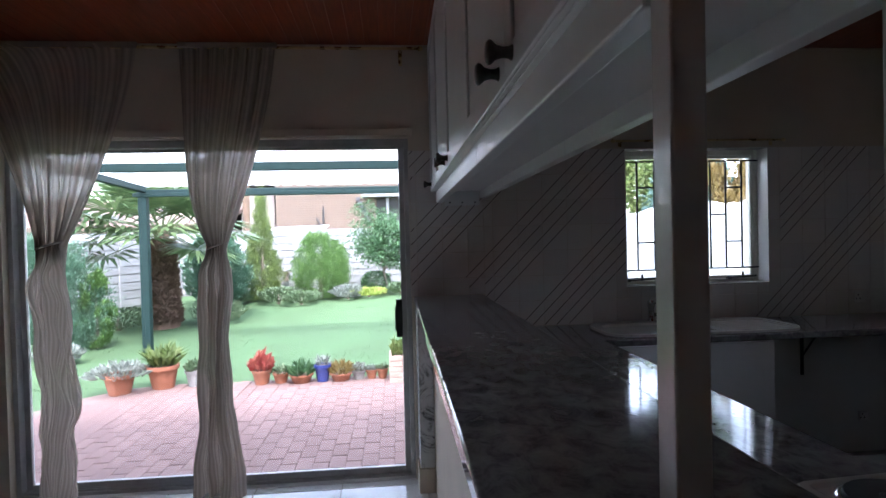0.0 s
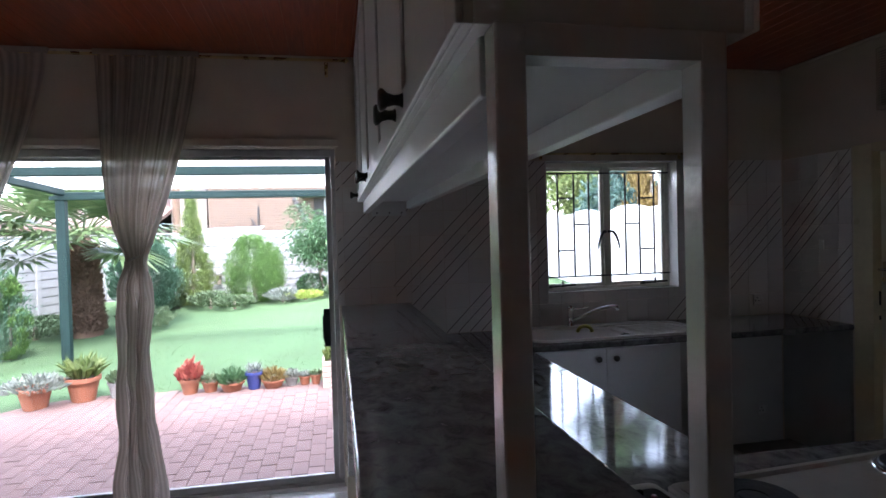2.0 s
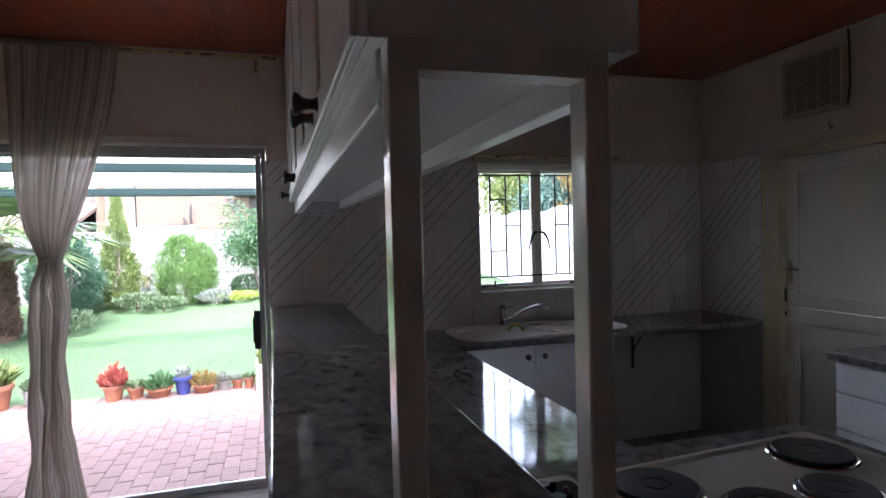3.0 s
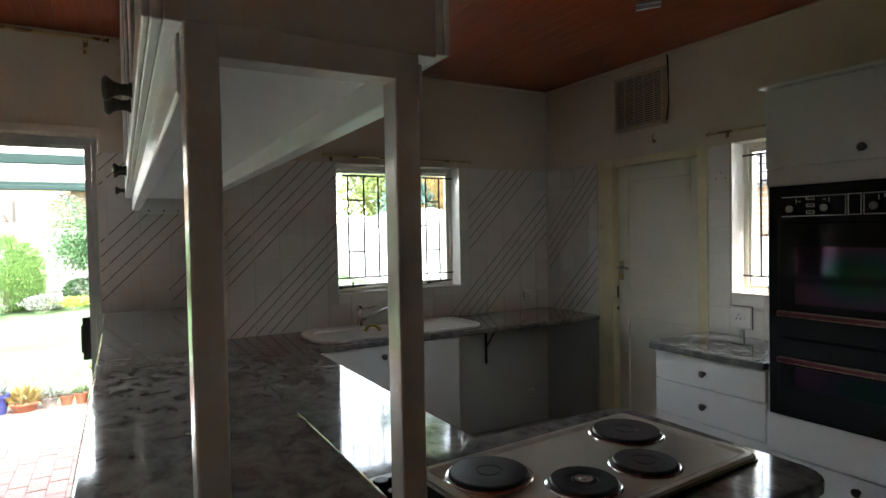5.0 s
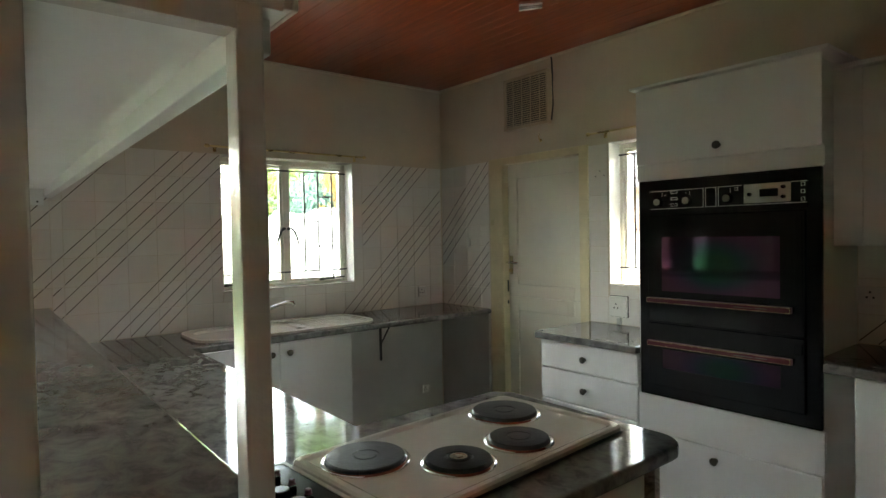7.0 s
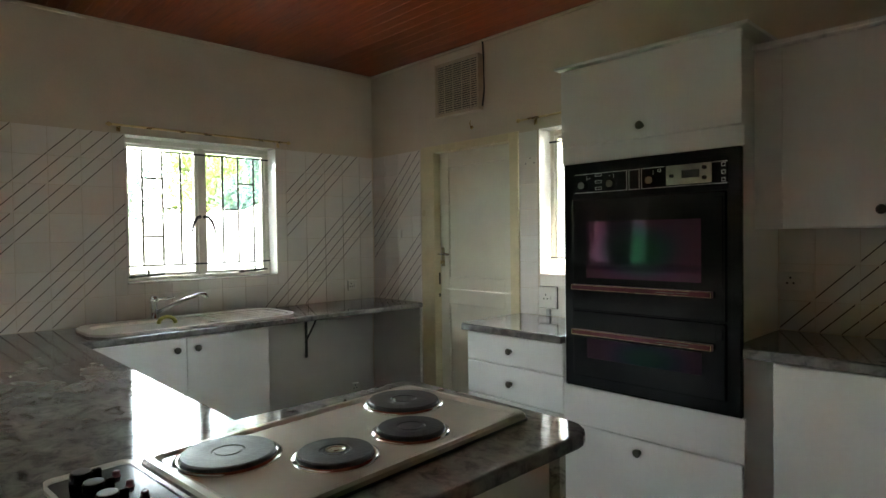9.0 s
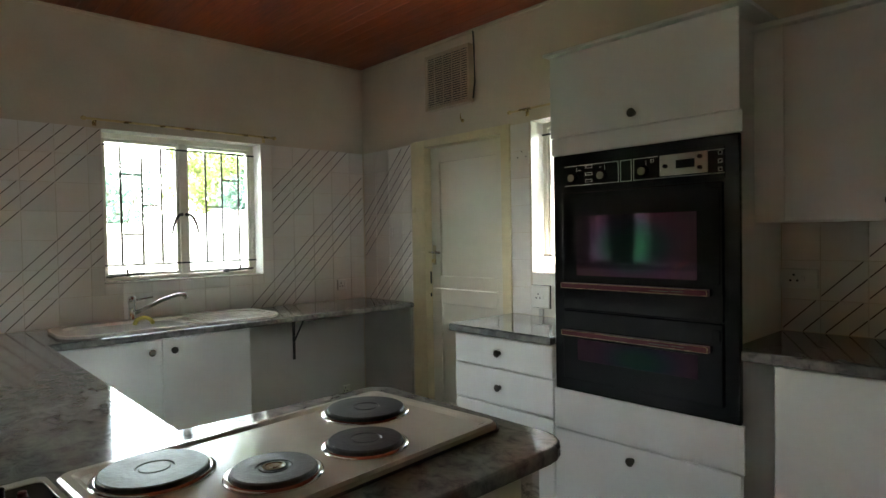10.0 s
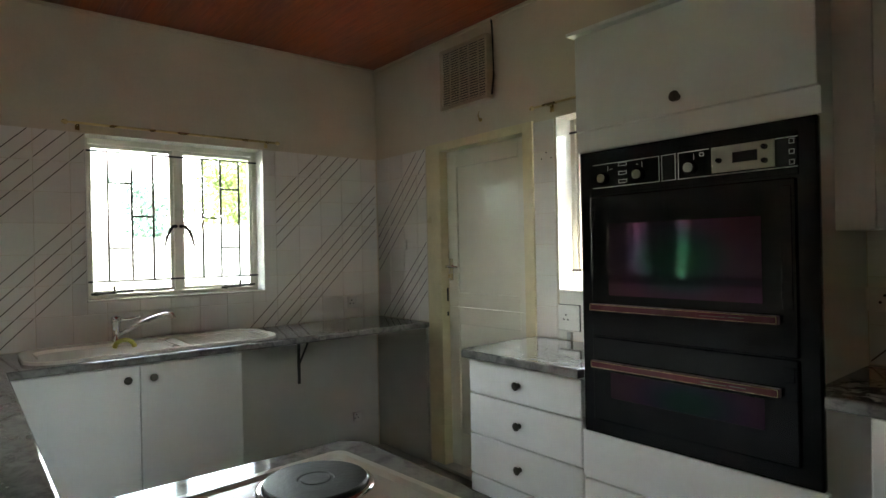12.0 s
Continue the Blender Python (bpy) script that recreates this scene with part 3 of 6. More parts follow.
# ---- curtains ----
def curtain(top, tie, tail, tie_z, seed, pleats, spread):
    """A gauze curtain gathered by a tieback. top and tie are (from, to) along the wall; tail lists (share of the drop below the tie, from, to)."""
    rnd = random.Random(seed)
    c = thing("curtain", ((tie[0] + tie[1]) / 2, NORTH - 0.1, 0), "cream sheer striped curtain tied back at mid height", "curtain", "curtains at the sliding door")
    cols, rows = 150, 110
    top_z, y0 = 2.602, NORTH - 0.095
    bm = bmesh.new()
    uv = bm.loops.layers.uv.new("UVMap")
    ph = [rnd.uniform(0, 6.28) for _ in range(6)]
    stations = [(0.0, *tie), *tail]
    grid = []
    for j in range(rows + 1):
        t = j / rows
        z = top_z * (1 - t) + 0.012 * t
        below = max(0.0, min(1.0, (tie_z - z) / 0.15))
        if z > tie_z:
            k = (top_z - z) / (top_z - tie_z)
            lo = top[0] + (tie[0] - top[0]) * k ** spread[0]
            hi = top[1] + (tie[1] - top[1]) * k ** spread[1]
            depth = 0.014 + 0.03 * k
        else:
            k = (tie_z - z) / tie_z
            for p, q in zip(stations, stations[1:]):
                if p[0] <= k <= q[0] + 1e-6:
                    w = (k - p[0]) / (q[0] - p[0])
                    w = w * w * (3 - 2 * w)
                    lo, hi = p[1] + (q[1] - p[1]) * w, p[2] + (q[2] - p[2]) * w
            depth = 0.06
        row = []
        for i in range(cols + 1):
            u = i / cols
            fine = math.sin(u * 46 + ph[1] + 0.8 * math.sin(t * 5 + ph[2])) + 0.5 * math.sin(u * 101 + ph[3] + t * 2) + 0.35 * math.sin(u * 17 + ph[4] + t * 3)
            broad = 1.0 * math.sin(u * pleats + ph[5] + 1.6 * noise.noise((z * 1.7, seed, 0.5))) + 1.5 * noise.noise((u * 2.6 + seed, z * 3.6 - u * 2.0, 0.0)) + 0.8 * noise.noise((u * 5.0, z * 7.5 + u * 3.0, seed))
            fold = fine * 0.62 * (1 - 0.8 * below) + broad * 0.72 * below
            x = lo + (hi - lo) * u + 0.006 * math.sin(u * 46 + ph[5]) * (1 - below) + 0.008 * math.sin(t * 9 + u * 5)
            row.append(bm.verts.new((x, y0 + depth * fold, z)))
        grid.append(row)
    for j in range(rows):
        for i in range(cols):
            f = bm.faces.new((grid[j][i], grid[j + 1][i], grid[j + 1][i + 1], grid[j][i + 1]))
            for lp, (a, b) in zip(f.loops, ((i, j), (i, j + 1), (i + 1, j + 1), (i + 1, j))):
                lp[uv].uv = (a / cols, b / rows)
    part("drape", bm, GAUZE, c, smooth=True)
    mid, half = (tie[0] + tie[1]) / 2, (tie[1] - tie[0]) / 2 + 0.01
    ring = [(mid + half * math.cos(a * math.pi / 12), y0 + 0.055 * math.sin(a * math.pi / 12), tie_z + 0.02 * math.cos(a * math.pi / 12)) for a in range(25)]
    part("tieback", pipe(ring, 0.007, sides=6), FABRIC, c, "twisted cord tieback", smooth=True)
    part("header", box(top[0], top[1], y0 - 0.012, y0 + 0.012, top_z - 0.02, top_z + 0.012, 0.004), GAUZE, c, "gathered curtain heading")


curtain((-1.72, -0.49), (-1.04, -0.91), [(0.12, -1.10, -0.885), (0.4, -1.105, -0.85), (0.6, -1.09, -0.835), (0.7, -1.09, -0.87), (1.0, -1.09, -0.90)], 1.50, 3, 9, (0.45, 1.42))
curtain((-0.275, 0.267), (-0.14, -0.05), [(0.13, -0.21, -0.026), (0.4, -0.215, -0.045), (1.0, -0.28, 0.012)], 1.475, 8, 24, (5.0, 1.4))

# ---- bar, posts and the cabinets above it ----
bar_wall = solid("wall_bar", box(1.10, 1.385, 0.36, NORTH - 0.001, FLOOR - 0.003, BAR - 0.042), WALL_PAINT, "low painted wall under the raised bar top", "wall", kind="structure")
solid("bar_top", prism([(0.964, 0.33), (1.396, 0.33), (1.424, NORTH - 0.009), (1.008, NORTH - 0.009)], BAR - 0.04, BAR, 0.007), WORKTOP, "grey marbled raised bar top on a low wall", "bar top")
pil = thing("pilaster", (1.06, NORTH - 0.1, FLOOR), "white veined marble pilaster with a grey plinth under the bar", "pilaster")
part("shaft", box(1.015, 1.098, NORTH - 0.20, NORTH - 0.012, 0.19, BAR - 0.043, 0.003), MARBLE, pil)
part("plinth", box(1.005, 1.098, NORTH - 0.21, NORTH - 0.012, FLOOR, 0.188, 0.003), WALL_PAINT, pil, "grey painted plinth")

arch = thing("post_frame", (1.24, 0.42, BAR), "white gloss painted square post frame standing on the bar", "post frame")
part("post", box(1.108, 1.142, 0.40, 0.438, BAR, 1.767, 0.003), GLOSS, arch)
part("post", box(1.341, 1.374, 0.40, 0.438, BAR, 1.767, 0.003), GLOSS, arch)
part("crossbar", box(1.1405, 1.3425, 0.4005, 0.4375, 1.7325, 1.767, 0.001), GLOSS, arch)


def panel_door(parent, x, side, y0, y1, z0, z1, knob_at, material=CABINET):
    """A framed cabinet door facing -x or +x: flat field with raised stiles, rails and a bead."""
    s = 1 if side == "+x" else -1

    def xb(a, b):
        return (x + s * a, x + s * b) if s > 0 else (x + s * b, x + s * a)

    x0, x1 = xb(0, 0.012)
    d = part("door", box(x0, x1, y0 + 0.0015, y1 - 0.0015, z0, z1, 0.002), material, parent)
    x0, x1 = xb(0.012, 0.02)
    w = 0.055
    bm = box(x0, x1, y0 + 0.0015, y0 + w, z0, z1, 0.0025)
    box(x0, x1, y1 - w, y1 - 0.0015, z0, z1, 0.0025, bm=bm)
    box(x0, x1, y0 + w, y1 - w, z0, z0 + w, 0.0025, bm=bm)
    box(x0, x1, y0 + w, y1 - w, z1 - w, z1, 0.0025, bm=bm)
    part("door_frame", bm, material, d)
    if knob_at is not None:
        knob((x + s * 0.02, knob_at, z0 + 0.03), side, d)
    return d


def bar_knob(at, parent):
    """A large trumpet-shaped knob that faces -x."""
    part("knob", lathe([(0.014, 0), (0.0105, 0.006), (0.0095, 0.016), (0.013, 0.028), (0.0205, 0.036), (0.0215, 0.041), (0.017, 0.045), (0.004, 0.046)], at, "-x", 20), PEWTER, parent, "dark trumpet-shaped knob", smooth=True)


# the row of cabinets runs very slightly askew to the side walls, and leans away from the sliding door
SKEW = 0.017
for k, (a, mid, b) in enumerate(((0.412, 0.97, 1.61), (1.61, 2.275, 2.92), (2.92, None, NORTH - 0.01))):
    cab = thing("hanging_cabinet", (1.25, (a + b) / 2, 1.768), "white painted two-sided hanging cabinet over the bar with dark knobs", "cabinet", "cabinets over the bar")
    part("carcass", box(1.092, 1.404, a + 0.001, b - 0.001, 1.768, CEIL - 0.004, 0.0015), CABINET, cab)
    leaves_of = ((a, mid, mid - 0.067), (mid, b, mid + 0.067)) if mid else ((a, b, b - 0.11),)
    for p, q, kn in leaves_of:
        d = panel_door(cab, 1.0915, "-x", p, q, 1.768, CEIL - 0.01, None)
        bar_knob((1.0715, kn, 1.802), d)
        panel_door(cab, 1.4045, "+x", p, q, 1.772, CEIL - 0.01, None)
    first = 0.032 if k == 0 else 0
    part("light_rail", box(1.104, 1.14, a + first, b - 0.0005, 1.70, 1.7675, 0.004), CABINET, cab, "white rail under the cabinet doors")
    part("light_rail", box(1.366, 1.40, a + first, b - 0.0005, 1.722, 1.7675, 0.003), CABINET, cab, "white rail under the cabinet doors")
    cab.location.x += SKEW * ((a + b) / 2 - 0.412)
    cab.rotation_euler = (0, 0, -SKEW)
batten = thing("wall_batten", (1.29, NORTH - 0.02, 1.72), "white batten screwed to the tiles under the bar cabinets", "batten")
part("board", box(1.205, 1.412, NORTH - 0.026, NORTH - 0.0035, 1.682, 1.7665, 0.002), CABINET, batten)
for x in (1.235, 1.31, 1.385):
    part("screw", lathe([(0.005, 0), (0.005, 0.0015), (0.003, 0.0025)], (x, NORTH - 0.026, 1.70), "-y", 10), PEWTER, batten, "dark screw head")

# ---- worktops and base cabinets ----
def rounded(cx, cy, r, a0, a1, n=6):
    return [(cx + r * math.cos(radians(a0 + (a1 - a0) * k / n)), cy + r * math.sin(radians(a0 + (a1 - a0) * k / n))) for k in range(n + 1)]


SIDE_TOP = 0.992
outline = [(1.387, 0.512), *rounded(2.465, 0.60, 0.088, -90, 0), (2.553, 1.165), (2.51, 1.216), (1.963, 1.216), (1.963, 2.83), (EAST - 0.009, 2.85), (EAST - 0.009, NORTH - 0.009), (1.387, NORTH - 0.009)]
solid("worktop", prism(outline, TOP - 0.035, TOP, 0.009), WORKTOP, "grey marbled L-shaped kitchen worktop with hob end", "worktop")
solid("worktop", prism([(3.535, 1.318), (EAST - 0.009, 1.318), (EAST - 0.009, 1.975), (3.56, 1.975), (3.535, 1.95)], TOP - 0.035, TOP, 0.007), WORKTOP, "short grey marbled worktop on the drawer unit", "worktop")
solid("worktop", prism([(3.52, -1.6), (EAST - 0.009, -1.6), (EAST - 0.009, 0.576), (3.574, 0.576), (3.574, 0.528), (3.52, 0.528)], SIDE_TOP - 0.036, SIDE_TOP, 0.007), WORKTOP, "grey marbled worktop beside the oven housing", "worktop")


def base_run(name, label, x0, x1, y0, y1):
    t = thing(name, ((x0 + x1) / 2, (y0 + y1) / 2, 0), label, "cabinet")
    part("carcass", box(x0, x1, y0, y1, 0.1, TOP - 0.036, 0.0015), CABINET, t)
    part("plinth", box(x0 + 0.03, x1 - 0.03, y0 + 0.03, y1 - 0.03, FLOOR, 0.0995), GROUT, t, "grey recessed plinth")
    return t


def flat_door(parent, x0, x1, y, z0, z1, knob_x=None):
    """A plain door facing -y."""
    d = part("door", box(x0 + 0.0015, x1 - 0.0015, y - 0.018, y, z0, z1, 0.003), CABINET, parent)
    if knob_x is not None:
        knob((knob_x, y - 0.018, z1 - 0.057), "-y", d)
    return d


# sink cupboard, and the open bay to its side
sink_cab = base_run("sink_cabinet", "white two-door cupboard under the sink with dark knobs", 1.97, 2.89, 2.865, NORTH - 0.02)
flat_door(sink_cab, 1.97, 2.434, 2.8645, 0.11, TOP - 0.04, 2.383)
flat_door(sink_cab, 2.434, 2.89, 2.8645, 0.11, TOP - 0.04, 2.487)
pen = thing("hob_cabinet", (1.9, 0.9, 0), "white cupboard under the hob with a marbled end panel", "cabinet")
part("carcass", box(1.39, 2.47, 0.60, 1.19, 0.1, TOP - 0.036, 0.002), CABINET, pen)
part("plinth", box(1.39, 2.44, 0.63, 1.155, FLOOR, 0.0995), GROUT, pen, "grey recessed plinth")
part("end_panel", box(2.471, 2.495, 0.57, 1.195, FLOOR, TOP - 0.036, 0.002), MARBLE, pen, "white veined marble end panel")
leg = base_run("base_cabinet", "white base cupboards along the bar wall", 1.39, 1.925, 1.2, 2.862)
for k in range(3):
    a, b = 1.24 + 0.53 * k, 1.24 + 0.53 * (k + 1)
    d = part("door", box(1.9255, 1.943, a + 0.0015, b - 0.0015, 0.11, TOP - 0.04, 0.003), CABINET, leg)
    knob((1.943, a + 0.05, TOP - 0.09), "x", d)
bm = box(EAST - 0.03, EAST - 0.009, 2.86, NORTH - 0.02, FLOOR, TOP - 0.036, 0.0015)
solid("end_panel", bm, BOARD_GREY, "grey-white end panel under the worktop by the door", "panel")
solid("wall_panel", box(2.895, EAST - 0.031, NORTH - 0.009, NORTH - 0.001, FLOOR, TOP - 0.036, 0.001), GREY_PAINT, "smooth grey-white painted board under the worktop", "wall panel", kind="structure")
bk = thing("shelf_bracket", (3.46, 3.40, 0.56), "black angle bracket under the worktop", "bracket")
part("upright", box(3.447, 3.463, NORTH - 0.022, NORTH - 0.0095, 0.568, TOP - 0.037, 0.001), BLACK_METAL, bk)
part("arm", box(3.447, 3.463, NORTH - 0.36, NORTH - 0.023, TOP - 0.048, TOP - 0.036, 0.001), BLACK_METAL, bk)
part("strut", pipe([(3.455, NORTH - 0.02, 0.69), (3.455, NORTH - 0.19, TOP - 0.048)], 0.006), BLACK_METAL, bk)

# ---- sink and tap ----
sink = thing("sink", (2.55, 3.1, TOP), "cream enamel sink with bowl and ribbed drainer", "sink")
ox0, ox1, oy0, oy1 = 2.02, 3.13, 2.88, 3.36


def stadium(x0, x1, y0, y1, r):
    return [*rounded(x1 - r, y0 + r, r, -90, 0), *rounded(x1 - r, y1 - r, r, 0, 90), *rounded(x0 + r, y1 - r, r, 90, 180), *rounded(x0 + r, y0 + r, r, 180, 270)]


def ring(outer, inner, z0, z1, bm=None):
    b = bmesh.new()
    n = len(outer)
    vs = [[b.verts.new((x, y, z)) for x, y in loop] for loop, z in ((outer, z0), (outer, z1 - 0.004), ([(x * 0.996 + 0.004 * 2.575, y * 0.99 + 0.01 * 3.12) for x, y in outer], z1), (inner, z1), (inner, z0))]
    for lo, hi in zip(vs, vs[1:]):
        for k in range(n):
            b.faces.new((lo[k], lo[(k + 1) % n], hi[(k + 1) % n], hi[k]))
    bmesh.ops.recalc_face_normals(b, faces=b.faces)
    return merge(bm, b)


part("rim", ring(stadium(ox0, ox1, oy0, oy1, 0.14), stadium(2.07, 3.09, 2.92, 3.27, 0.1), TOP + 0.0005, TOP + 0.016), SINK_ENAMEL, sink)
b = bmesh.new()
loops = [stadium(2.07, 2.62, 2.92, 3.27, 0.1), stadium(2.085, 2.605, 2.935, 3.255, 0.09)]
vs = [[b.verts.new((x, y, z)) for x, y in lp] for lp, z in ((loops[0], TOP + 0.0145), (loops[1], TOP + 0.003))]
for k in range(len(vs[0])):
    j = (k + 1) % len(vs[0])
    b.faces.new((vs[0][k], vs[0][j], vs[1][j], vs[1][k]))
b.faces.new(vs[1])
bmesh.ops.recalc_face_normals(b, faces=b.faces)
part("bowl", b, SINK_ENAMEL, sink)
part("drainer", prism(stadium(2.63, 3.085, 2.925, 3.265, 0.07), TOP + 0.001, TOP + 0.011), SINK_ENAMEL, sink, "cream drainer plate")
for k in range(7):
    part("rib", box(2.68, 3.04, 2.955 + 0.042 * k, 2.967 + 0.042 * k, TOP + 0.0105, TOP + 0.0145, 0.0015), SINK_ENAMEL, sink)
tap = thing("mixer_tap", (2.43, 3.32, TOP + 0.016), "chrome single-lever mixer tap on the sink", "tap")
part("body", lathe([(0.026, 0), (0.026, 0.006), (0.02, 0.012), (0.019, 0.085), (0.023, 0.092), (0.023, 0.118), (0.016, 0.128), (0.004, 0.131)], (2.43, 3.32, TOP + 0.015), "z", 20), CHROME, tap, smooth=True)
part("lever", pipe([(2.44, 3.315, TOP + 0.125), (2.47, 3.30, TOP + 0.125), (2.53, 3.285, TOP + 0.135)], [0.007, 0.006, 0.005]), CHROME, tap, smooth=True)
part("spout", pipe([(2.44, 3.315, TOP + 0.05), (2.50, 3.27, TOP + 0.085), (2.57, 3.20, TOP + 0.13), (2.62, 3.15, TOP + 0.15), (2.645, 3.125, TOP + 0.148), (2.652, 3.118, TOP + 0.128)], [0.011, 0.011, 0.0105, 0.0105, 0.012, 0.012], sides=12), CHROME, tap, smooth=True)
pts = [(2.425 + 0.04 * math.cos(a), 3.10 - 0.012 * math.cos(a), TOP + 0.012 + 0.036 * math.sin(a)) for a in [k * math.pi / 10 for k in range(11)]]
solid("dish_brush", pipe(pts, 0.01), YELLOW, "small yellow-green curled scourer in the sink", "scourer", smooth=True)

# ---- hob ----
hob = thing("hob", (2.1, 0.93, TOP), "cream enamel electric hob with four black plates", "hob")
hx0, hx1, hy0, hy1 = 1.731, 2.509, 0.7115, 1.1535
# near-black layer paints the shaded slit round the tray's foot
part("seal", prism(stadium(hx0 - 0.004, hx1 + 0.004, hy0 - 0.004, hy1 + 0.004, 0.03), TOP + 0.0005, TOP + 0.005), BLACK_METAL, hob, "near-black layer for the shadow line at the tray's foot")
b = bmesh.new()
specs = [(0.0, 0.005), (0.0, 0.014), (0.006, 0.019), (0.02, 0.019), (0.032, 0.013)]
vs = [[b.verts.new((x, y, TOP + z)) for x, y in stadium(hx0 + i, hx1 - i, hy0 + i, hy1 - i, max(0.012, 0.03 - i * 0.5))] for i, z in specs]
for lo, hi in zip(vs, vs[1:]):
    for k in range(len(lo)):
        j = (k + 1) % len(lo)
        b.faces.new((lo[k], lo[j], hi[j], hi[k]))
b.faces.new(vs[-1])
b.faces.new(list(reversed(vs[0])))
bmesh.ops.recalc_face_normals(b, faces=b.faces)
part("tray", b, HOB_ENAMEL, hob, smooth=False)
for x, y, r in ((2.365, 1.022, 0.095), (2.216, 0.843, 0.078), (2.008, 0.853, 0.078), (1.862, 1.022, 0.095)):
    z = TOP + 0.013
    pl = part("plate", lathe([(r * 0.98, 0.003), (r, 0.006), (r, 0.0115), (r - 0.003, 0.0145), (r * 0.6, 0.0152), (0.034, 0.0147), (0.032, 0.013), (0.028, 0.013), (0.026, 0.0147), (0.002, 0.0147)], (x, y, z), "z", 48), PLATE_IRON, hob, "black cast iron plate")
    part("spill_ring", lathe([(r + 0.013, 0), (r + 0.012, 0.004), (r + 0.004, 0.007), (r + 0.001, 0.006), (r - 0.004, 0.001)], (x, y, z), "z", 48), CHROME, pl, "chrome ring round the plate", smooth=True)
    if r < 0.09 and x < 2.1:
        part("badge", lathe([(0.021, 0), (0.021, 0.0012), (0.017, 0.0012), (0.015, 0.0004), (0.009, 0.0004), (0.008, 0.0012), (0.001, 0.0012)], (x, y, z + 0.0150), "z", 32), CHROME, pl, "polished ring at the plate centre")
ctrl = thing("hob_controls", (1.645, 0.93, TOP), "black hob control panel with grey-topped knobs and red indicators", "control panel")
part("bezel", ring(stadium(1.565, 1.722, 0.70, 1.165, 0.02), stadium(1.5705, 1.7165, 0.7055, 1.1595, 0.016), TOP + 0.0005, TOP + 0.012), HOB_ENAMEL, ctrl, "slim cream enamel frame")
part("face", prism(stadium(1.571, 1.716, 0.706, 1.159, 0.016), TOP + 0.001, TOP + 0.010), OVEN_BLACK, ctrl)
for k in range(6):
    y = 1.115 - 0.069 * k
    kb = part("knob", lathe([(0.021, 0), (0.019, 0.022), (0.017, 0.024)], (1.618, y, TOP + 0.009), "z", 20), OVEN_BLACK, ctrl)
    part("knob_cap", lathe([(0.0165, 0), (0.0165, 0.0015), (0.014, 0.002)], (1.618, y, TOP + 0.033), "z", 20), KNOB_GREY, kb, "worn grey knob top")
    part("grip", box(1.60, 1.652, y - 0.006, y + 0.006, TOP + 0.012, TOP + 0.0325, 0.003), OVEN_BLACK, kb)
    part("button", lathe([(0.009, 0), (0.007, 0.004), (0.007, 0.009), (0.005, 0.011)], (1.675, y - 0.01, TOP + 0.010), "z", 12), OVEN_RED, ctrl, "small dark red indicator")

for ob in (hob, ctrl):
    ob.matrix_basis = Matrix.Translation((2.084, 0.864, 0)) @ pose(0, 0, 0, 0, 0, 4.2) @ Matrix.Translation((-2.12, -0.9325, 0)) @ Matrix.Translation(ob.location)

# ---- drawer unit ----
dr = thing("drawer_unit", (3.8, 1.63, 0), "white four-drawer unit with dark pewter knobs by the door", "drawer unit")
part("carcass", box(3.58, EAST - 0.002, 1.32, 1.93, 0.1, TOP - 0.036, 0.002), CABINET, dr)
part("plinth", box(3.62, EAST - 0.002, 1.32, 1.92, FLOOR, 0.0995), GROUT, dr, "grey recessed plinth")
for k, (lo, hi) in enumerate(((0.758, 0.903), (0.582, 0.753), (0.404, 0.577), (0.11, 0.399))):
    d = part("drawer", box(3.56, 3.5795, 1.322, 1.93, lo, hi, 0.006), CABINET, dr)
    knob((3.56, 1.634, min((lo + hi) / 2, 0.835)), "-x", d)

# ---- oven housing and double oven ----
tall = thing("oven_housing", (3.8, 0.93, 0), "tall white cabinet housing the double oven", "cabinet")
ty0, ty1 = 0.532, 1.316
part("carcass", box(3.572, EAST - 0.002, ty0 + 0.045, ty1, 0.1, 2.142, 0.0015), CABINET, tall)
part("plinth", box(3.62, EAST - 0.002, ty0 + 0.05, ty1 - 0.01, FLOOR, 0.0995), GROUT, tall, "grey recessed plinth")
part("cornice", prism([(3.532, ty0 - 0.02), (EAST - 0.002, ty0 - 0.02), (EAST - 0.002, ty1 + 0.02), (3.532, ty1 + 0.02)], 2.143, 2.157, 0.004), CABINET, tall, "white top moulding")
d = part("flap_door", box(3.552, 3.5715, ty0 + 0.008, ty1 - 0.002, 1.797, 2.138, 0.004), CABINET, tall)
knob((3.552, 0.925, 1.844), "-x", d)
part("fascia", box(3.560, 3.5715, ty0 + 0.002, ty1 - 0.002, 1.722, 1.794, 0.002), CABINET, tall)
part("fascia", box(3.556, 3.5715, ty0 + 0.002, ty1 - 0.002, 0.562, 0.728, 0.002), CABINET, tall)
d = part("drawer_front", box(3.55, 3.5715, ty0 + 0.008, ty1 - 0.008, 0.12, 0.556, 0.006), CABINET, tall)
knob((3.55, 0.945, 0.505), "-x", d)

oven = thing("double_oven", (3.55, 0.92, 0.74), "black built-in double oven with dark red handles", "oven")
oy0, oy1, oz0, oz1 = 0.553, 1.312, 0.747, 1.736
part("surround", box(3.548, 3.571, oy0, oy1, oz0, oz1, 0.006), OVEN_BLACK, oven)
cp = part("control_panel", box(3.544, 3.5475, 0.60, 1.262, 1.585, 1.70, 0.001), OVEN_BLACK, oven)


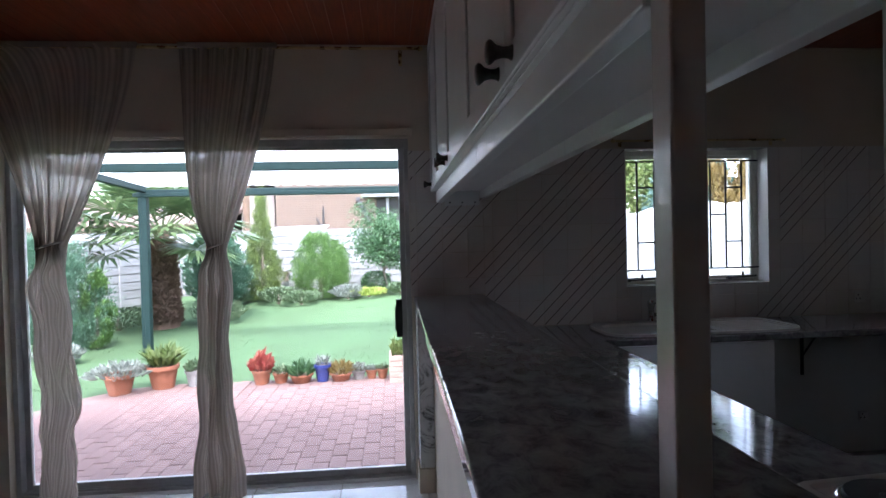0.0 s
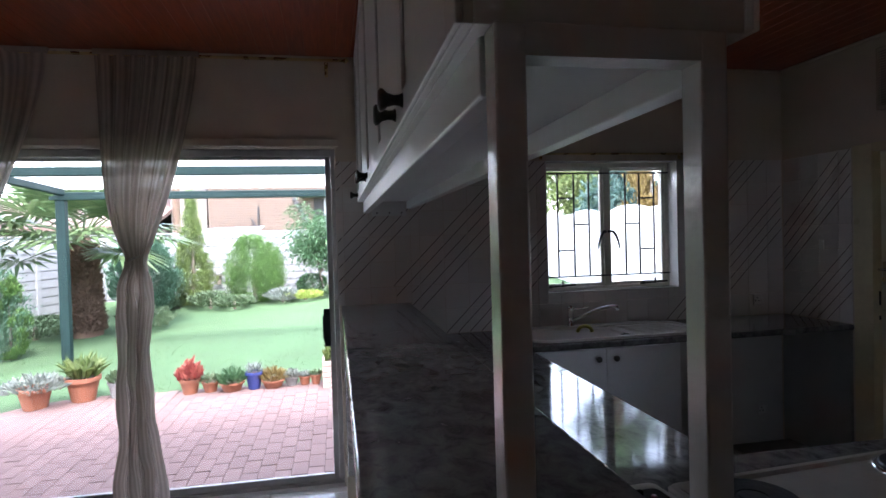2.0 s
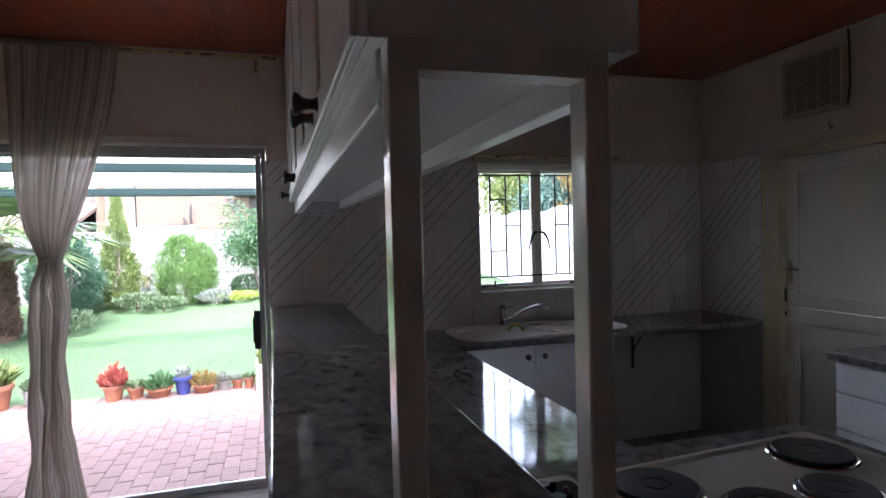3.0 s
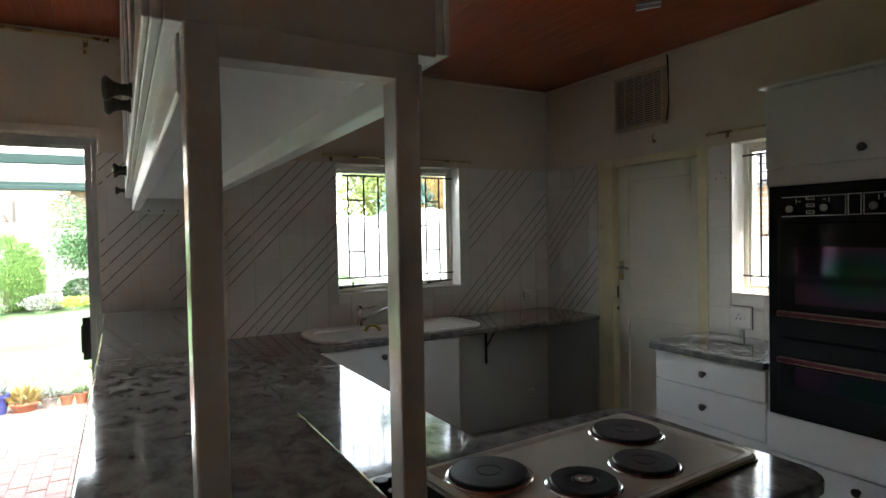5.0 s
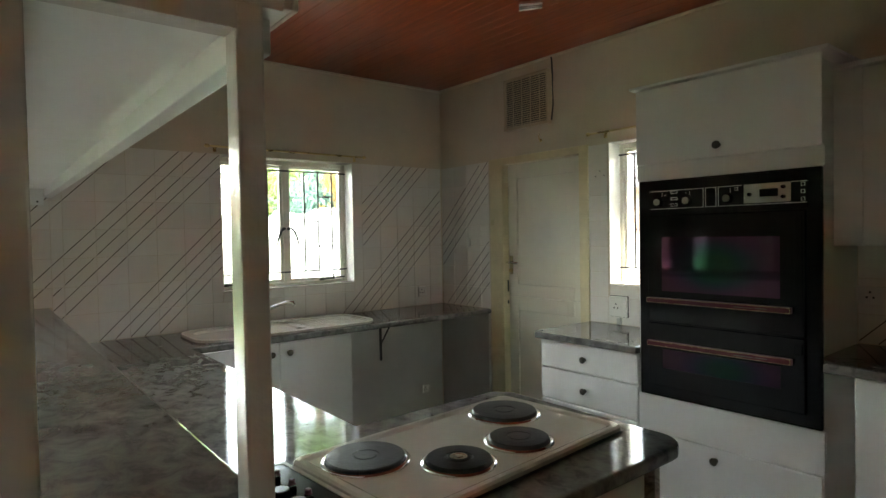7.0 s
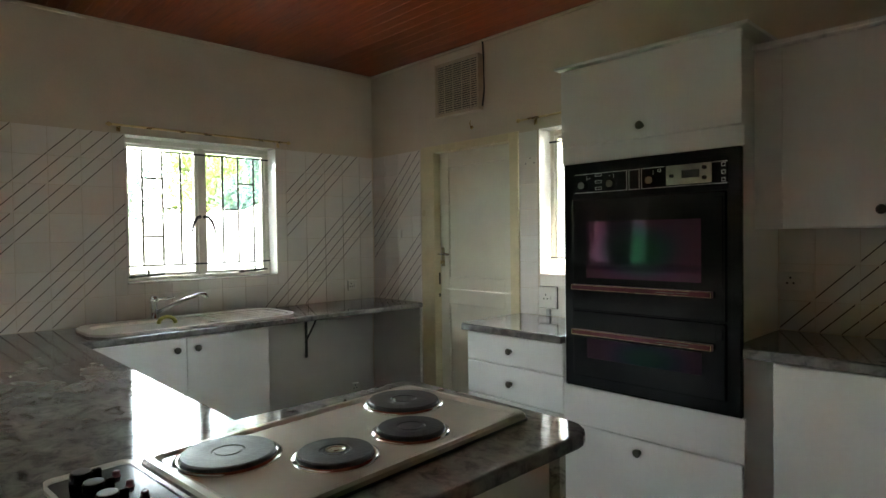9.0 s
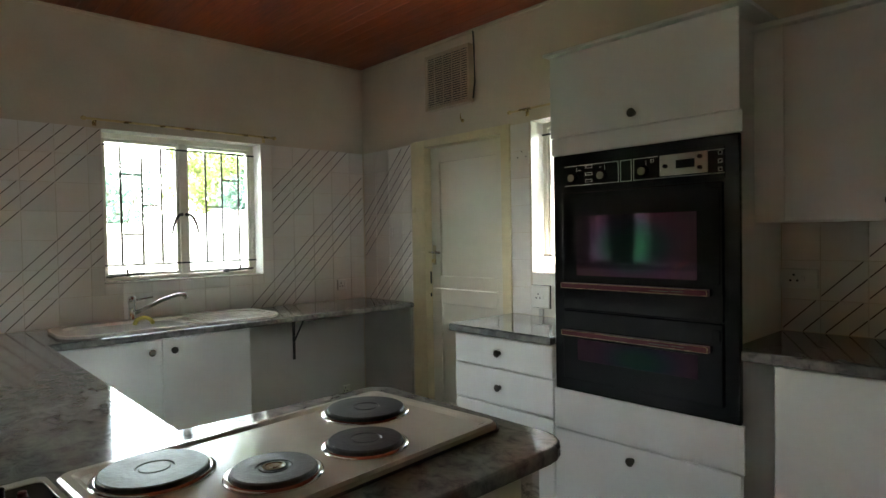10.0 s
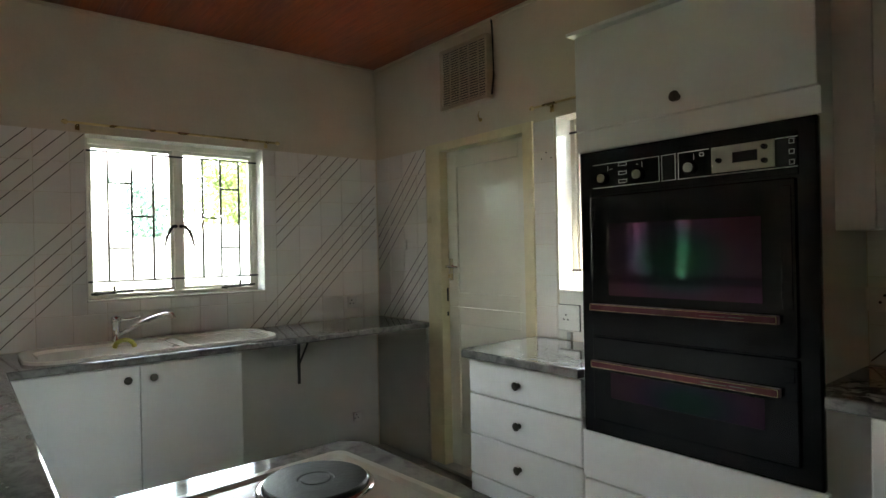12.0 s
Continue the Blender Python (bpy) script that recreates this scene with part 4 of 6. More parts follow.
def strokes(parent, x, lines, w=0.0022, material=PALE_PRINT, name="print"):
    """Thin printed lines on a face that looks towards -x."""
    for (ya, za), (yb, zb) in lines:
        part(name, box(x - 0.0008, x, min(ya, yb) - w / 2, max(ya, yb) + w / 2, min(za, zb) - w / 2, max(za, zb) + w / 2), material, parent)


def frame_lines(y0, y1, z0, z1):
    return [((y0, z0), (y1, z0)), ((y0, z1), (y1, z1)), ((y0, z0), (y0, z1)), ((y1, z0), (y1, z1))]


strokes(cp, 3.544, [((1.0, 1.605), (1.25, 1.605)), ((1.0, 1.685), (1.25, 1.685)), ((1.0, 1.605), (1.0, 1.685)), *frame_lines(0.945, 0.99, 1.605, 1.685), ((0.60, 1.605), (0.935, 1.605)), ((0.84, 1.685), (0.935, 1.685)), ((0.935, 1.605), (0.935, 1.685)), ((0.60, 1.685), (0.655, 1.685))])
strokes(cp, 3.544, [*frame_lines(1.118, 1.148, 1.672, 1.682), *frame_lines(1.118, 1.148, 1.643, 1.653), *frame_lines(1.118, 1.148, 1.615, 1.625), ((1.19, 1.66), (1.19, 1.675)), ((1.172, 1.665), (1.182, 1.665)), ((1.06, 1.66), (1.06, 1.675)), ((1.075, 1.67), (1.082, 1.67)), ((0.885, 1.66), (0.885, 1.675)), *frame_lines(0.855, 0.866, 1.667, 1.677), *frame_lines(0.608, 0.62, 1.668, 1.68), *frame_lines(0.608, 0.62, 1.64, 1.652), *frame_lines(0.608, 0.62, 1.612, 1.624)], 0.0016)
for y in (1.21, 1.073, 0.897):
    kb = part("dial", lathe([(0.021, 0), (0.019, 0.012), (0.016, 0.014)], (3.544, y, 1.636), "-x", 24), OVEN_BLACK, cp)
    part("dial_cap", lathe([(0.015, 0), (0.015, 0.002), (0.012, 0.003)], (3.530, y, 1.636), "-x", 24), SILVER, kb, "silver dial cap")
ck = part("clock", box(3.540, 3.5435, 0.655, 0.83, 1.610, 1.686, 0.001), SILVER, cp, "silver clock panel with three small black knobs")
part("display", box(3.5385, 3.5398, 0.70, 0.768, 1.634, 1.664), OVEN_BLACK, ck, "dark clock display")
for y, z in ((0.806, 1.645), (0.68, 1.668), (0.68, 1.630)):
    part("clock_knob", lathe([(0.008, 0), (0.007, 0.012), (0.004, 0.014)], (3.5395, y, z), "-x", 12), OVEN_BLACK, ck)
for z0, z1, wz0, wz1, hz, coated in ((1.092, 1.576, 1.235, 1.478, 1.193, UPPER_GLASS), (0.80, 1.086, 0.885, 0.972, 0.996, LOWER_GLASS)):
    dd = part("oven_door", box(3.536, 3.5475, 0.606, 1.262, z0, z1, 0.004), OVEN_BLACK, oven)
    part("oven_window", box(3.534, 3.5358, 0.692, 1.19, wz0, wz1, 0.0005), coated, dd, "dark mirrored oven glass")
    hd = part("door_handle", box(3.515, 3.5358, 0.648, 1.258, hz - 0.012, hz + 0.012, 0.003), OVEN_RED, dd, "dark red bar handle")
    strokes(hd, 3.5148, frame_lines(0.651, 1.255, hz - 0.0095, hz + 0.0095), 0.001, BRASS)
    strokes(hd, 3.5148, [((0.735, hz), (0.778, hz)), ((0.79, hz - 0.001), (0.862, hz - 0.001))], 0.0026, SILVER, "maker_mark")
    part("side_strip", box(3.532, 3.5358, 0.615, 0.642, hz + 0.03, z1 - 0.02, 0.002), OVEN_BLACK, dd)

oven.location += Vector((0, -0.013, -0.017))

# ---- cabinets beside the oven housing ----
rb = thing("base_cabinet", (3.85, 0.0, 0), "white base cupboard beside the oven housing", "cabinet")
part("carcass", box(3.58, EAST - 0.009, -1.6, 0.445, 0.1, SIDE_TOP - 0.037, 0.0015), CABINET, rb)
part("filler", box(3.66, EAST - 0.009, 0.446, 0.5755, 0.1, SIDE_TOP - 0.037, 0.0015), CABINET, rb, "white filler strip set back beside the oven housing")
part("plinth", box(3.62, EAST - 0.009, -1.6, 0.56, FLOOR, 0.0995), GROUT, rb, "grey recessed plinth")
for k in range(4):
    part("door", box(3.56, 3.5795, 0.443 - 0.5 * (k + 1) + 0.0015, 0.443 - 0.5 * k - 0.0015, 0.11, SIDE_TOP - 0.045, 0.004), CABINET, rb)
wc = thing("wall_cabinet", (3.9, 0.0, 1.417), "white wall cupboard with dark knob beside the oven housing", "cabinet")
part("carcass", box(3.79, EAST - 0.009, -1.6, 0.575, 1.417, 2.105, 0.0015), CABINET, wc)
part("cornice", box(3.755, EAST - 0.009, -1.6, 0.575, 2.106, 2.126, 0.005), CABINET, wc, "white top moulding")
part("filler", box(3.781, 3.7895, 0.478, 0.575, 1.417, 2.105, 0.001), CABINET, wc)
for k in range(4):
    a = 0.476 - 0.45 * (k + 1)
    d = part("door", box(3.77, 3.7895, a + 0.0015, a + 0.4485, 1.42, 2.10, 0.004), CABINET, wc)
    knob((3.77, a + 0.14 if k == 0 else a + 0.4, 1.478), "-x", d)


# ---- stable door ----
def stable_door():
    y0, y1, f, z1 = DOOR
    d = thing("door_2", (EAST, y0, f), "cream gloss painted two-leaf stable door, closed", "door", kind="structure")
    bm = box(EAST - 0.012, EAST + 0.12, y0 + 0.002, y0 + 0.07, f, z1 - 0.002, 0.003)
    box(EAST - 0.012, EAST + 0.12, y1 - 0.13, y1 - 0.002, f, z1 - 0.002, 0.003, bm=bm)
    box(EAST - 0.012, EAST + 0.12, y0 + 0.07, y1 - 0.13, z1 - 0.05, z1 - 0.002, 0.003, bm=bm)
    part("door_frame", bm, FRAME_PAINT, d, "cream painted door frame")
    a, b = y0 + 0.072, y1 - 0.132
    x = EAST + 0.045
    for lo, hi, rails in ((1.0475, z1 - 0.053, (0.083, 0.1)), (f + 0.012, 1.046, (0.2, 0.1))):
        leaf = part("leaf", box(x + 0.012, x + 0.03, a, b, lo, hi), DOOR_PAINT, d)
        bm = box(x, x + 0.0118, a, a + 0.085, lo, hi, 0.003)
        box(x, x + 0.0118, b - 0.085, b, lo, hi, 0.003, bm=bm)
        box(x, x + 0.0118, a + 0.085, b - 0.085, lo, lo + rails[0], 0.003, bm=bm)
        box(x, x + 0.0118, a + 0.085, b - 0.085, hi - rails[1], hi, 0.003, bm=bm)
        part("stile_and_rail", bm, DOOR_PAINT, leaf)
    # unseen strips added behind the leaves to block daylight at their edges
    bm = box(EAST + 0.077, EAST + 0.1, a - 0.0015, b + 0.0015, z1 - 0.075, z1 - 0.0505)
    box(EAST + 0.077, EAST + 0.1, a - 0.0015, a + 0.02, f, z1 - 0.0755, bm=bm)
    box(EAST + 0.077, EAST + 0.1, b - 0.02, b + 0.0015, f, z1 - 0.0755, bm=bm)
    part("door_stop", bm, FRAME_PAINT, d)
    for z, h in ((1.115, 0.04), (1.0, 0.012)):
        part("bolt", tube((x - 0.01, b + 0.004, z - h), (x - 0.01, b + 0.004, z + h), 0.007, sides=10), BLACK_METAL, d, "dark barrel bolt")
    bm = box(x - 0.005, x - 0.0005, b - 0.045, b - 0.012, 1.20, 1.33, 0.002)
    hn = part("lock_plate", bm, CHROME, d, "chrome lock plate")
    part("lever_handle", pipe([(x - 0.005, b - 0.028, 1.285), (x - 0.045, b - 0.028, 1.285), (x - 0.05, b - 0.06, 1.285), (x - 0.048, b - 0.13, 1.282)], 0.008, sides=10), CHROME, hn, "chrome lever handle", smooth=True)
    part("key", box(x - 0.03, x - 0.005, b - 0.03, b - 0.027, 1.215, 1.24, 0.001), BRASS, hn)
    kb = lathe([(0.006, 0), (0.006, 0.02), (0.014, 0.03), (0.014, 0.04), (0.006, 0.045)], (x, (a + b) / 2 - 0.2, 0.78), "-x", 14)
    part("door_knob", kb, PEWTER, d, smooth=True)
    solid("door_step", box(EAST - 0.03, EAST + 0.2, y0, y1, f - 0.003, f + 0.01, 0.002), GROUT, "grey door threshold", "threshold", kind="structure")


stable_door()

# ---- things on the walls and the ceiling ----
ac = thing("air_vent", (EAST, 2.44, 2.2), "cream louvred wall vent box above the stable door", "vent")
ay0, ay1, az0, az1, ax = 2.256, 2.652, 2.196, 2.545, EAST - 0.05
# near-black sheet behind the slats paints the vent's inner shade
part("backing", box(ax + 0.02, EAST - 0.001, ay0 + 0.005, ay1 - 0.005, az0 + 0.005, az1 - 0.005), HOLE_SHADE, ac, "near-black sheet for the shade inside the vent")
bm = box(ax, EAST - 0.001, ay0, ay0 + 0.014, az0, az1, 0.003)
box(ax, EAST - 0.001, ay1 - 0.014, ay1, az0, az1, 0.003, bm=bm)
box(ax, EAST - 0.001, ay0 + 0.014, ay1 - 0.014, az0, az0 + 0.022, 0.003, bm=bm)
box(ax, EAST - 0.001, ay0 + 0.014, ay1 - 0.014, az1 - 0.014, az1, 0.003, bm=bm)
part("frame", bm, VENT_PLASTIC, ac)
for k in range(22):
    z = az0 + 0.03 + k * 0.0143
    b = box(ax + 0.002, ax + 0.012, ay0 + 0.014, ay1 - 0.014, z - 0.0031, z + 0.0031, 0.001, segments=1)
    part("slat", b, VENT_PLASTIC, ac)
for k in range(1, 5):
    y = ay0 + (ay1 - ay0) * k / 5
    part("mullion", box(ax + 0.0125, ax + 0.018, y - 0.003, y + 0.003, az0 + 0.022, az1 - 0.014), VENT_PLASTIC, ac)
part("cord", pipe([(EAST - 0.02, ay0 - 0.008, az0 + 0.02), (EAST - 0.012, ay0 - 0.016, az0 + 0.12), (EAST - 0.012, ay0 - 0.013, az1 - 0.03), (EAST - 0.014, ay0 - 0.01, az1 + 0.05), (EAST - 0.012, ay0 - 0.004, CEIL - 0.002)], 0.0055), BLACK_METAL, ac, "dark cable up to the ceiling")
hk = lathe([(0.012, 0), (0.010, 0.008), (0.004, 0.012)], (EAST, 2.36, 2.10), "-x", 12)
pipe([(EAST - 0.012, 2.36, 2.10), (EAST - 0.02, 2.36, 2.125), (EAST - 0.014, 2.36, 2.145)], 0.004, bm=hk)
solid("wall_hook", hk, BRASS, "small brass hook over the stable door", "hook")


def socket(at, face, label, w=0.075, h=0.075, toggle=True):
    """A round-pin switched socket on a wall that faces -x or -y."""
    s = thing("socket", at, label, "socket")
    x, y, z = at
    if face == "-x":
        part("plate", box(x - 0.012, x, y - w / 2, y + w / 2, z - h / 2, z + h / 2, 0.003), WHITE_PLASTIC, s)
        for dy, dz in ((0.0, 0.014), (-0.012, -0.008), (0.012, -0.008)):
            part("pin_hole", lathe([(0.0045, 0), (0.0045, 0.001)], (x - 0.012, y + 0.012 + dy, z + dz), "-x", 10), HOLE_SHADE, s)
        if toggle:
            part("switch", box(x - 0.017, x - 0.012, y - 0.026, y - 0.014, z - 0.012, z + 0.012, 0.002), WHITE_PLASTIC, s)
    else:
        part("plate", box(x - w / 2, x + w / 2, y - 0.012, y, z - h / 2, z + h / 2, 0.003), WHITE_PLASTIC, s)
        for dx, dz in ((0.0, 0.014), (-0.012, -0.008), (0.012, -0.008)):
            part("pin_hole", lathe([(0.0045, 0), (0.0045, 0.001)], (x - 0.01 + dx, y - 0.012, z + dz), "-y", 10), HOLE_SHADE, s)
        if toggle:
            part("switch", box(x + 0.016, x + 0.026, y - 0.017, y - 0.012, z - 0.012, z + 0.012, 0.002), WHITE_PLASTIC, s)


socket((EAST - 0.008, 1.768, 1.05), "-x", "white switched wall socket above the drawer worktop", 0.12, 0.12)
stub = thing("cable_box", (EAST, 1.765, 1.0), "near-black sheet for the shade behind the wall socket, grey cable stub below", "cable box")
# near-black sheet paints the dark rim of shade round the socket plate
part("gap", box(EAST - 0.0075, EAST - 0.003, 1.7055, 1.8305, 0.9875, 1.1125), HOLE_SHADE, stub)
part("stub", box(EAST - 0.02, EAST - 0.004, 1.752, 1.778, TOP + 0.001, 0.983, 0.003), ALUMINIUM, stub, "grey cable duct")
socket((3.85, NORTH - 0.008, 1.05), "-y", "white wall socket on the tiles beside the sink")
socket((EAST - 0.008, 0.515, 1.20), "-x", "white double wall socket on the splashback", 0.14, 0.075)
socket((3.87, NORTH - 0.008, 0.285), "-y", "old round socket low on the tiles", 0.06, 0.06, False)
solid("light_switch", box(EAST - 0.016, EAST - 0.008, 3.067, 3.097, 1.395, 1.457, 0.002), WHITE_PLASTIC, "small cream light switch on the tiles", "switch")
holes = thing("screw_holes", (EAST, 1.9, 1.84), "three old screw holes in the tile beside the door", "holes")
for y, z in ((1.895, 1.855), (1.925, 1.825), (1.865, 1.825)):
    part("hole", lathe([(0.004, 0), (0.004, 0.0008)], (EAST - 0.0028, y, z), "-x", 8), HOLE_SHADE, holes)
sp = thing("ceiling_spotlight", (3.20, 1.645, CEIL), "chrome ceiling spotlight, unlit", "spotlight")
part("mount", lathe([(0.045, 0), (0.045, 0.012), (0.01, 0.014)], (3.20, 1.645, CEIL - 0.014), "z", 20), CHROME, sp)
part("arm", tube((3.20, 1.645, CEIL - 0.014), (3.20, 1.645, CEIL - 0.05), 0.008), CHROME, sp)
part("head", tube((3.16, 1.68, CEIL - 0.062), (3.24, 1.605, CEIL - 0.058), 0.032, sides=20, r2=0.027), CHROME, sp, smooth=False)
# ---- garden: materials ----
GRASS = surface("lawn", (0.060, 0.106, 0.048), 0.9, scale=1.6, vary=0.2, fine=55, bump=0.15, dirt=(0.052, 0.086, 0.04), spec=0.2)
BLADE = leafy("grass blades", (0.085, 0.14, 0.06), (0.125, 0.19, 0.085), 0.45)
PAVER = surface("pink brick paver", (0.19, 0.126, 0.113), 0.85, scale=4, vary=0.14, fine=80, bump=0.2, random_vary=0.09, spec=0.1)
PAVER_JOINT = surface("dark paving joint", (0.18, 0.12, 0.105), 0.9, scale=20, vary=0.3, bump=0.3)
CONCRETE = surface("whitewashed precast concrete", (0.24, 0.238, 0.235), 0.8, scale=2.5, vary=0.12, fine=50, bump=0.15, random_vary=0.05)
WHITEWASH = surface("white painted precast concrete", (0.66, 0.655, 0.64), 0.8, scale=2.5, vary=0.12, fine=50, bump=0.15, random_vary=0.05)
GREEN_STEEL = surface("dark green painted steel", (0.007, 0.022, 0.020), 0.6, scale=8, vary=0.2, bump=0.03, spec=0.2)
TERRACOTTA = surface("terracotta", (0.27, 0.10, 0.055), 0.75, scale=9, vary=0.25, bump=0.15)
BLUE_GLAZE = surface("blue glaze", (0.035, 0.05, 0.19), 0.25, scale=10, vary=0.2)
WEATHERED = surface("weathered planter timber", (0.40, 0.30, 0.25), 0.8, scale=9, vary=0.25, bump=0.2, stretch=(1, 1, 6))
SOIL = surface("soil", (0.06, 0.04, 0.028), 0.95, scale=25, vary=0.4, bump=0.5)
TRUNK = surface("fibrous palm trunk", (0.12, 0.075, 0.05), 0.95, scale=14, vary=0.5, bump=0.6)
BARK = surface("grey bark", (0.14, 0.11, 0.085), 0.9, scale=20, vary=0.4, bump=0.5)
PALM = leafy("palm green", (0.055, 0.105, 0.04), (0.15, 0.21, 0.09), 0.3, 0.4)
CONIFER = leafy("blue green conifer", (0.03, 0.085, 0.05), (0.10, 0.20, 0.12), 0.25)
CYPRESS = leafy("yellow green cypress", (0.03, 0.06, 0.012), (0.18, 0.25, 0.055), 0.2)
THUJA = leafy("bright green thuja", (0.018, 0.06, 0.012), (0.13, 0.25, 0.05), 0.2)
TREE_LEAF = leafy("tree green", (0.028, 0.08, 0.028), (0.085, 0.17, 0.07), 0.35)
PALE_LEAF = leafy("yellow green tree", (0.07, 0.12, 0.03), (0.18, 0.22, 0.065), 0.4)
BLUE_LEAF = leafy("blue cedar", (0.04, 0.10, 0.085), (0.10, 0.17, 0.14), 0.2)
ORANGE_LEAF = leafy("orange shrub", (0.15, 0.10, 0.03), (0.27, 0.20, 0.07), 0.4)
SILVER_LEAF = leafy("silver succulent", (0.13, 0.16, 0.13), (0.26, 0.28, 0.25), 0.15)
RED_LEAF = leafy("red succulent", (0.25, 0.04, 0.035), (0.38, 0.12, 0.085), 0.2)
COVER_LEAF = leafy("ground cover", (0.05, 0.10, 0.04), (0.15, 0.20, 0.11), 0.2)
LIME_LEAF = leafy("lime ground cover", (0.25, 0.33, 0.06), (0.38, 0.45, 0.12), 0.25)


def sheeting(name):
    """White translucent roof sheet."""
    m = bpy.data.materials.new(name)
    n, l, b = nodes_of(m)
    d = n.new("ShaderNodeBsdfDiffuse")
    t = n.new("ShaderNodeBsdfTranslucent")
    nz = n.new("ShaderNodeTexNoise")
    nz.inputs["Scale"].default_value = 1.5
    ramp = n.new("ShaderNodeValToRGB")
    ramp.color_ramp.elements[0].color, ramp.color_ramp.elements[1].color = (0.80, 0.80, 0.78, 1), (0.92, 0.92, 0.90, 1)
    l.new(nz.outputs["Fac"], ramp.inputs["Fac"])
    l.new(ramp.outputs["Color"], d.inputs["Color"])
    l.new(ramp.outputs["Color"], t.inputs["Color"])
    mx = n.new("ShaderNodeMixShader")
    mx.inputs[0].default_value = 0.8
    l.new(d.outputs[0], mx.inputs[1])
    l.new(t.outputs[0], mx.inputs[2])
    clear = n.new("ShaderNodeBsdfTransparent")
    m2 = n.new("ShaderNodeMixShader")
    m2.inputs[0].default_value = 0.62
    l.new(mx.outputs[0], m2.inputs[1])
    l.new(clear.outputs[0], m2.inputs[2])
    l.new(m2.outputs[0], n["Material Output"].inputs["Surface"])
    return m


def far_brick(name, c1, c2, mortar, scale=1.0, across="x"):
    m = bpy.data.materials.new(name)
    n, l, b = nodes_of(m)
    tc = n.new("ShaderNodeTexCoord")
    sep = n.new("ShaderNodeSeparateXYZ")
    com = n.new("ShaderNodeCombineXYZ")
    l.new(tc.outputs["Object"], sep.inputs[0])
    l.new(sep.outputs["X" if across == "x" else "Y"], com.inputs[0])
    l.new(sep.outputs["Z"], com.inputs[1])
    br = n.new("ShaderNodeTexBrick")
    br.inputs["Scale"].default_value = scale
    br.inputs["Brick Width"].default_value, br.inputs["Row Height"].default_value, br.inputs["Mortar Size"].default_value = 0.23, 0.085, 0.012
    br.inputs["Color1"].default_value, br.inputs["Color2"].default_value, br.inputs["Mortar"].default_value = (*c1, 1), (*c2, 1), (*mortar, 1)
    l.new(com.outputs[0], br.inputs["Vector"])
    l.new(br.outputs["Color"], b.inputs["Base Color"])
    b.inputs["Roughness"].default_value = 0.85
    bp = n.new("ShaderNodeBump")
    bp.inputs["Distance"].default_value = 0.01
    l.new(br.outputs["Fac"], bp.inputs["Height"])
    bp.invert = True
    l.new(bp.outputs["Normal"], b.inputs["Normal"])
    return m


SHEET = sheeting("translucent roof sheet")
FACE_BRICK = far_brick("face brick", (0.095, 0.058, 0.04), (0.13, 0.08, 0.055), (0.15, 0.125, 0.10))
FACE_BRICK_SIDE = far_brick("face brick side", (0.28, 0.13, 0.085), (0.35, 0.19, 0.13), (0.38, 0.34, 0.3), across="y")
ROOF_TILE = surface("weathered roof tile", (0.125, 0.075, 0.06), 0.8, scale=3, vary=0.25, bump=0.3)
GREY_ROOF = surface("grey roof tile", (0.055, 0.055, 0.06), 0.7, scale=4, vary=0.25, bump=0.2)
PLASTER = surface("pale plaster", (0.24, 0.20, 0.175), 0.85, scale=2, vary=0.12, bump=0.1)


GARDEN_FROM = len(scene.objects)


# ---- ground ----
def level(x, y):
    if y < 6.35:
        return -0.085
    k = min(1.0, (y - 6.35) / 6.0)
    return -0.075 + 0.043 * (min(y, 15) - 6.35) + 0.028 * max(-6, min(6, x + 1)) * k


xs = [-90, -45, -22, *[-12 + 0.5 * k for k in range(49)], 22, 45, 90]
ys = [-90, -45, -20, -8, 0, 3, 5, *[6.35 + 0.4 * k for k in range(22)], 18, 25, 45, 90]
b = bmesh.new()
grid = [[b.verts.new((x, y, level(x, y) + (0.02 * noise.noise((x * 0.9, y * 0.9, 0)) if 6.6 < y < 15 else 0))) for x in xs] for y in ys]
for j in range(len(ys) - 1):
    for i in range(len(xs) - 1):
        b.faces.new((grid[j][i], grid[j][i + 1], grid[j + 1][i + 1], grid[j + 1][i]))
solid("ground", b, GRASS, "green lawn rising gently towards the boundary wall", "lawn", kind="structure", smooth=True)


def leaves(spots, length, width, rnd, droop=0.0, curl=0.25):
    """Many small pointed leaves as one bmesh: spots are (place, direction) pairs."""
    verts, faces = [], []
    for p, d in spots:
        d = d.normalized()
        side = d.cross(Vector((rnd.uniform(-1, 1), rnd.uniform(-1, 1), rnd.uniform(-0.3, 1))))
        if side.length < 1e-3:
            side = Vector((1, 0, 0))
        side.normalize()
        up = side.cross(d)
        ln, wd = length * rnd.uniform(0.7, 1.3), width * rnd.uniform(0.7, 1.3)
        k = len(verts)
        verts += [p, p + d * ln * 0.5 + side * wd / 2, p + d * ln - up * ln * curl - Vector((0, 0, droop * ln)), p + d * ln * 0.5 - side * wd / 2]
        faces.append((k, k + 1, k + 2, k + 3))
    me = bpy.data.meshes.new("tmp")
    me.from_pydata(verts, [], faces)
    b = bmesh.new()
    b.from_mesh(me)
    bpy.data.meshes.remove(me)
    return b


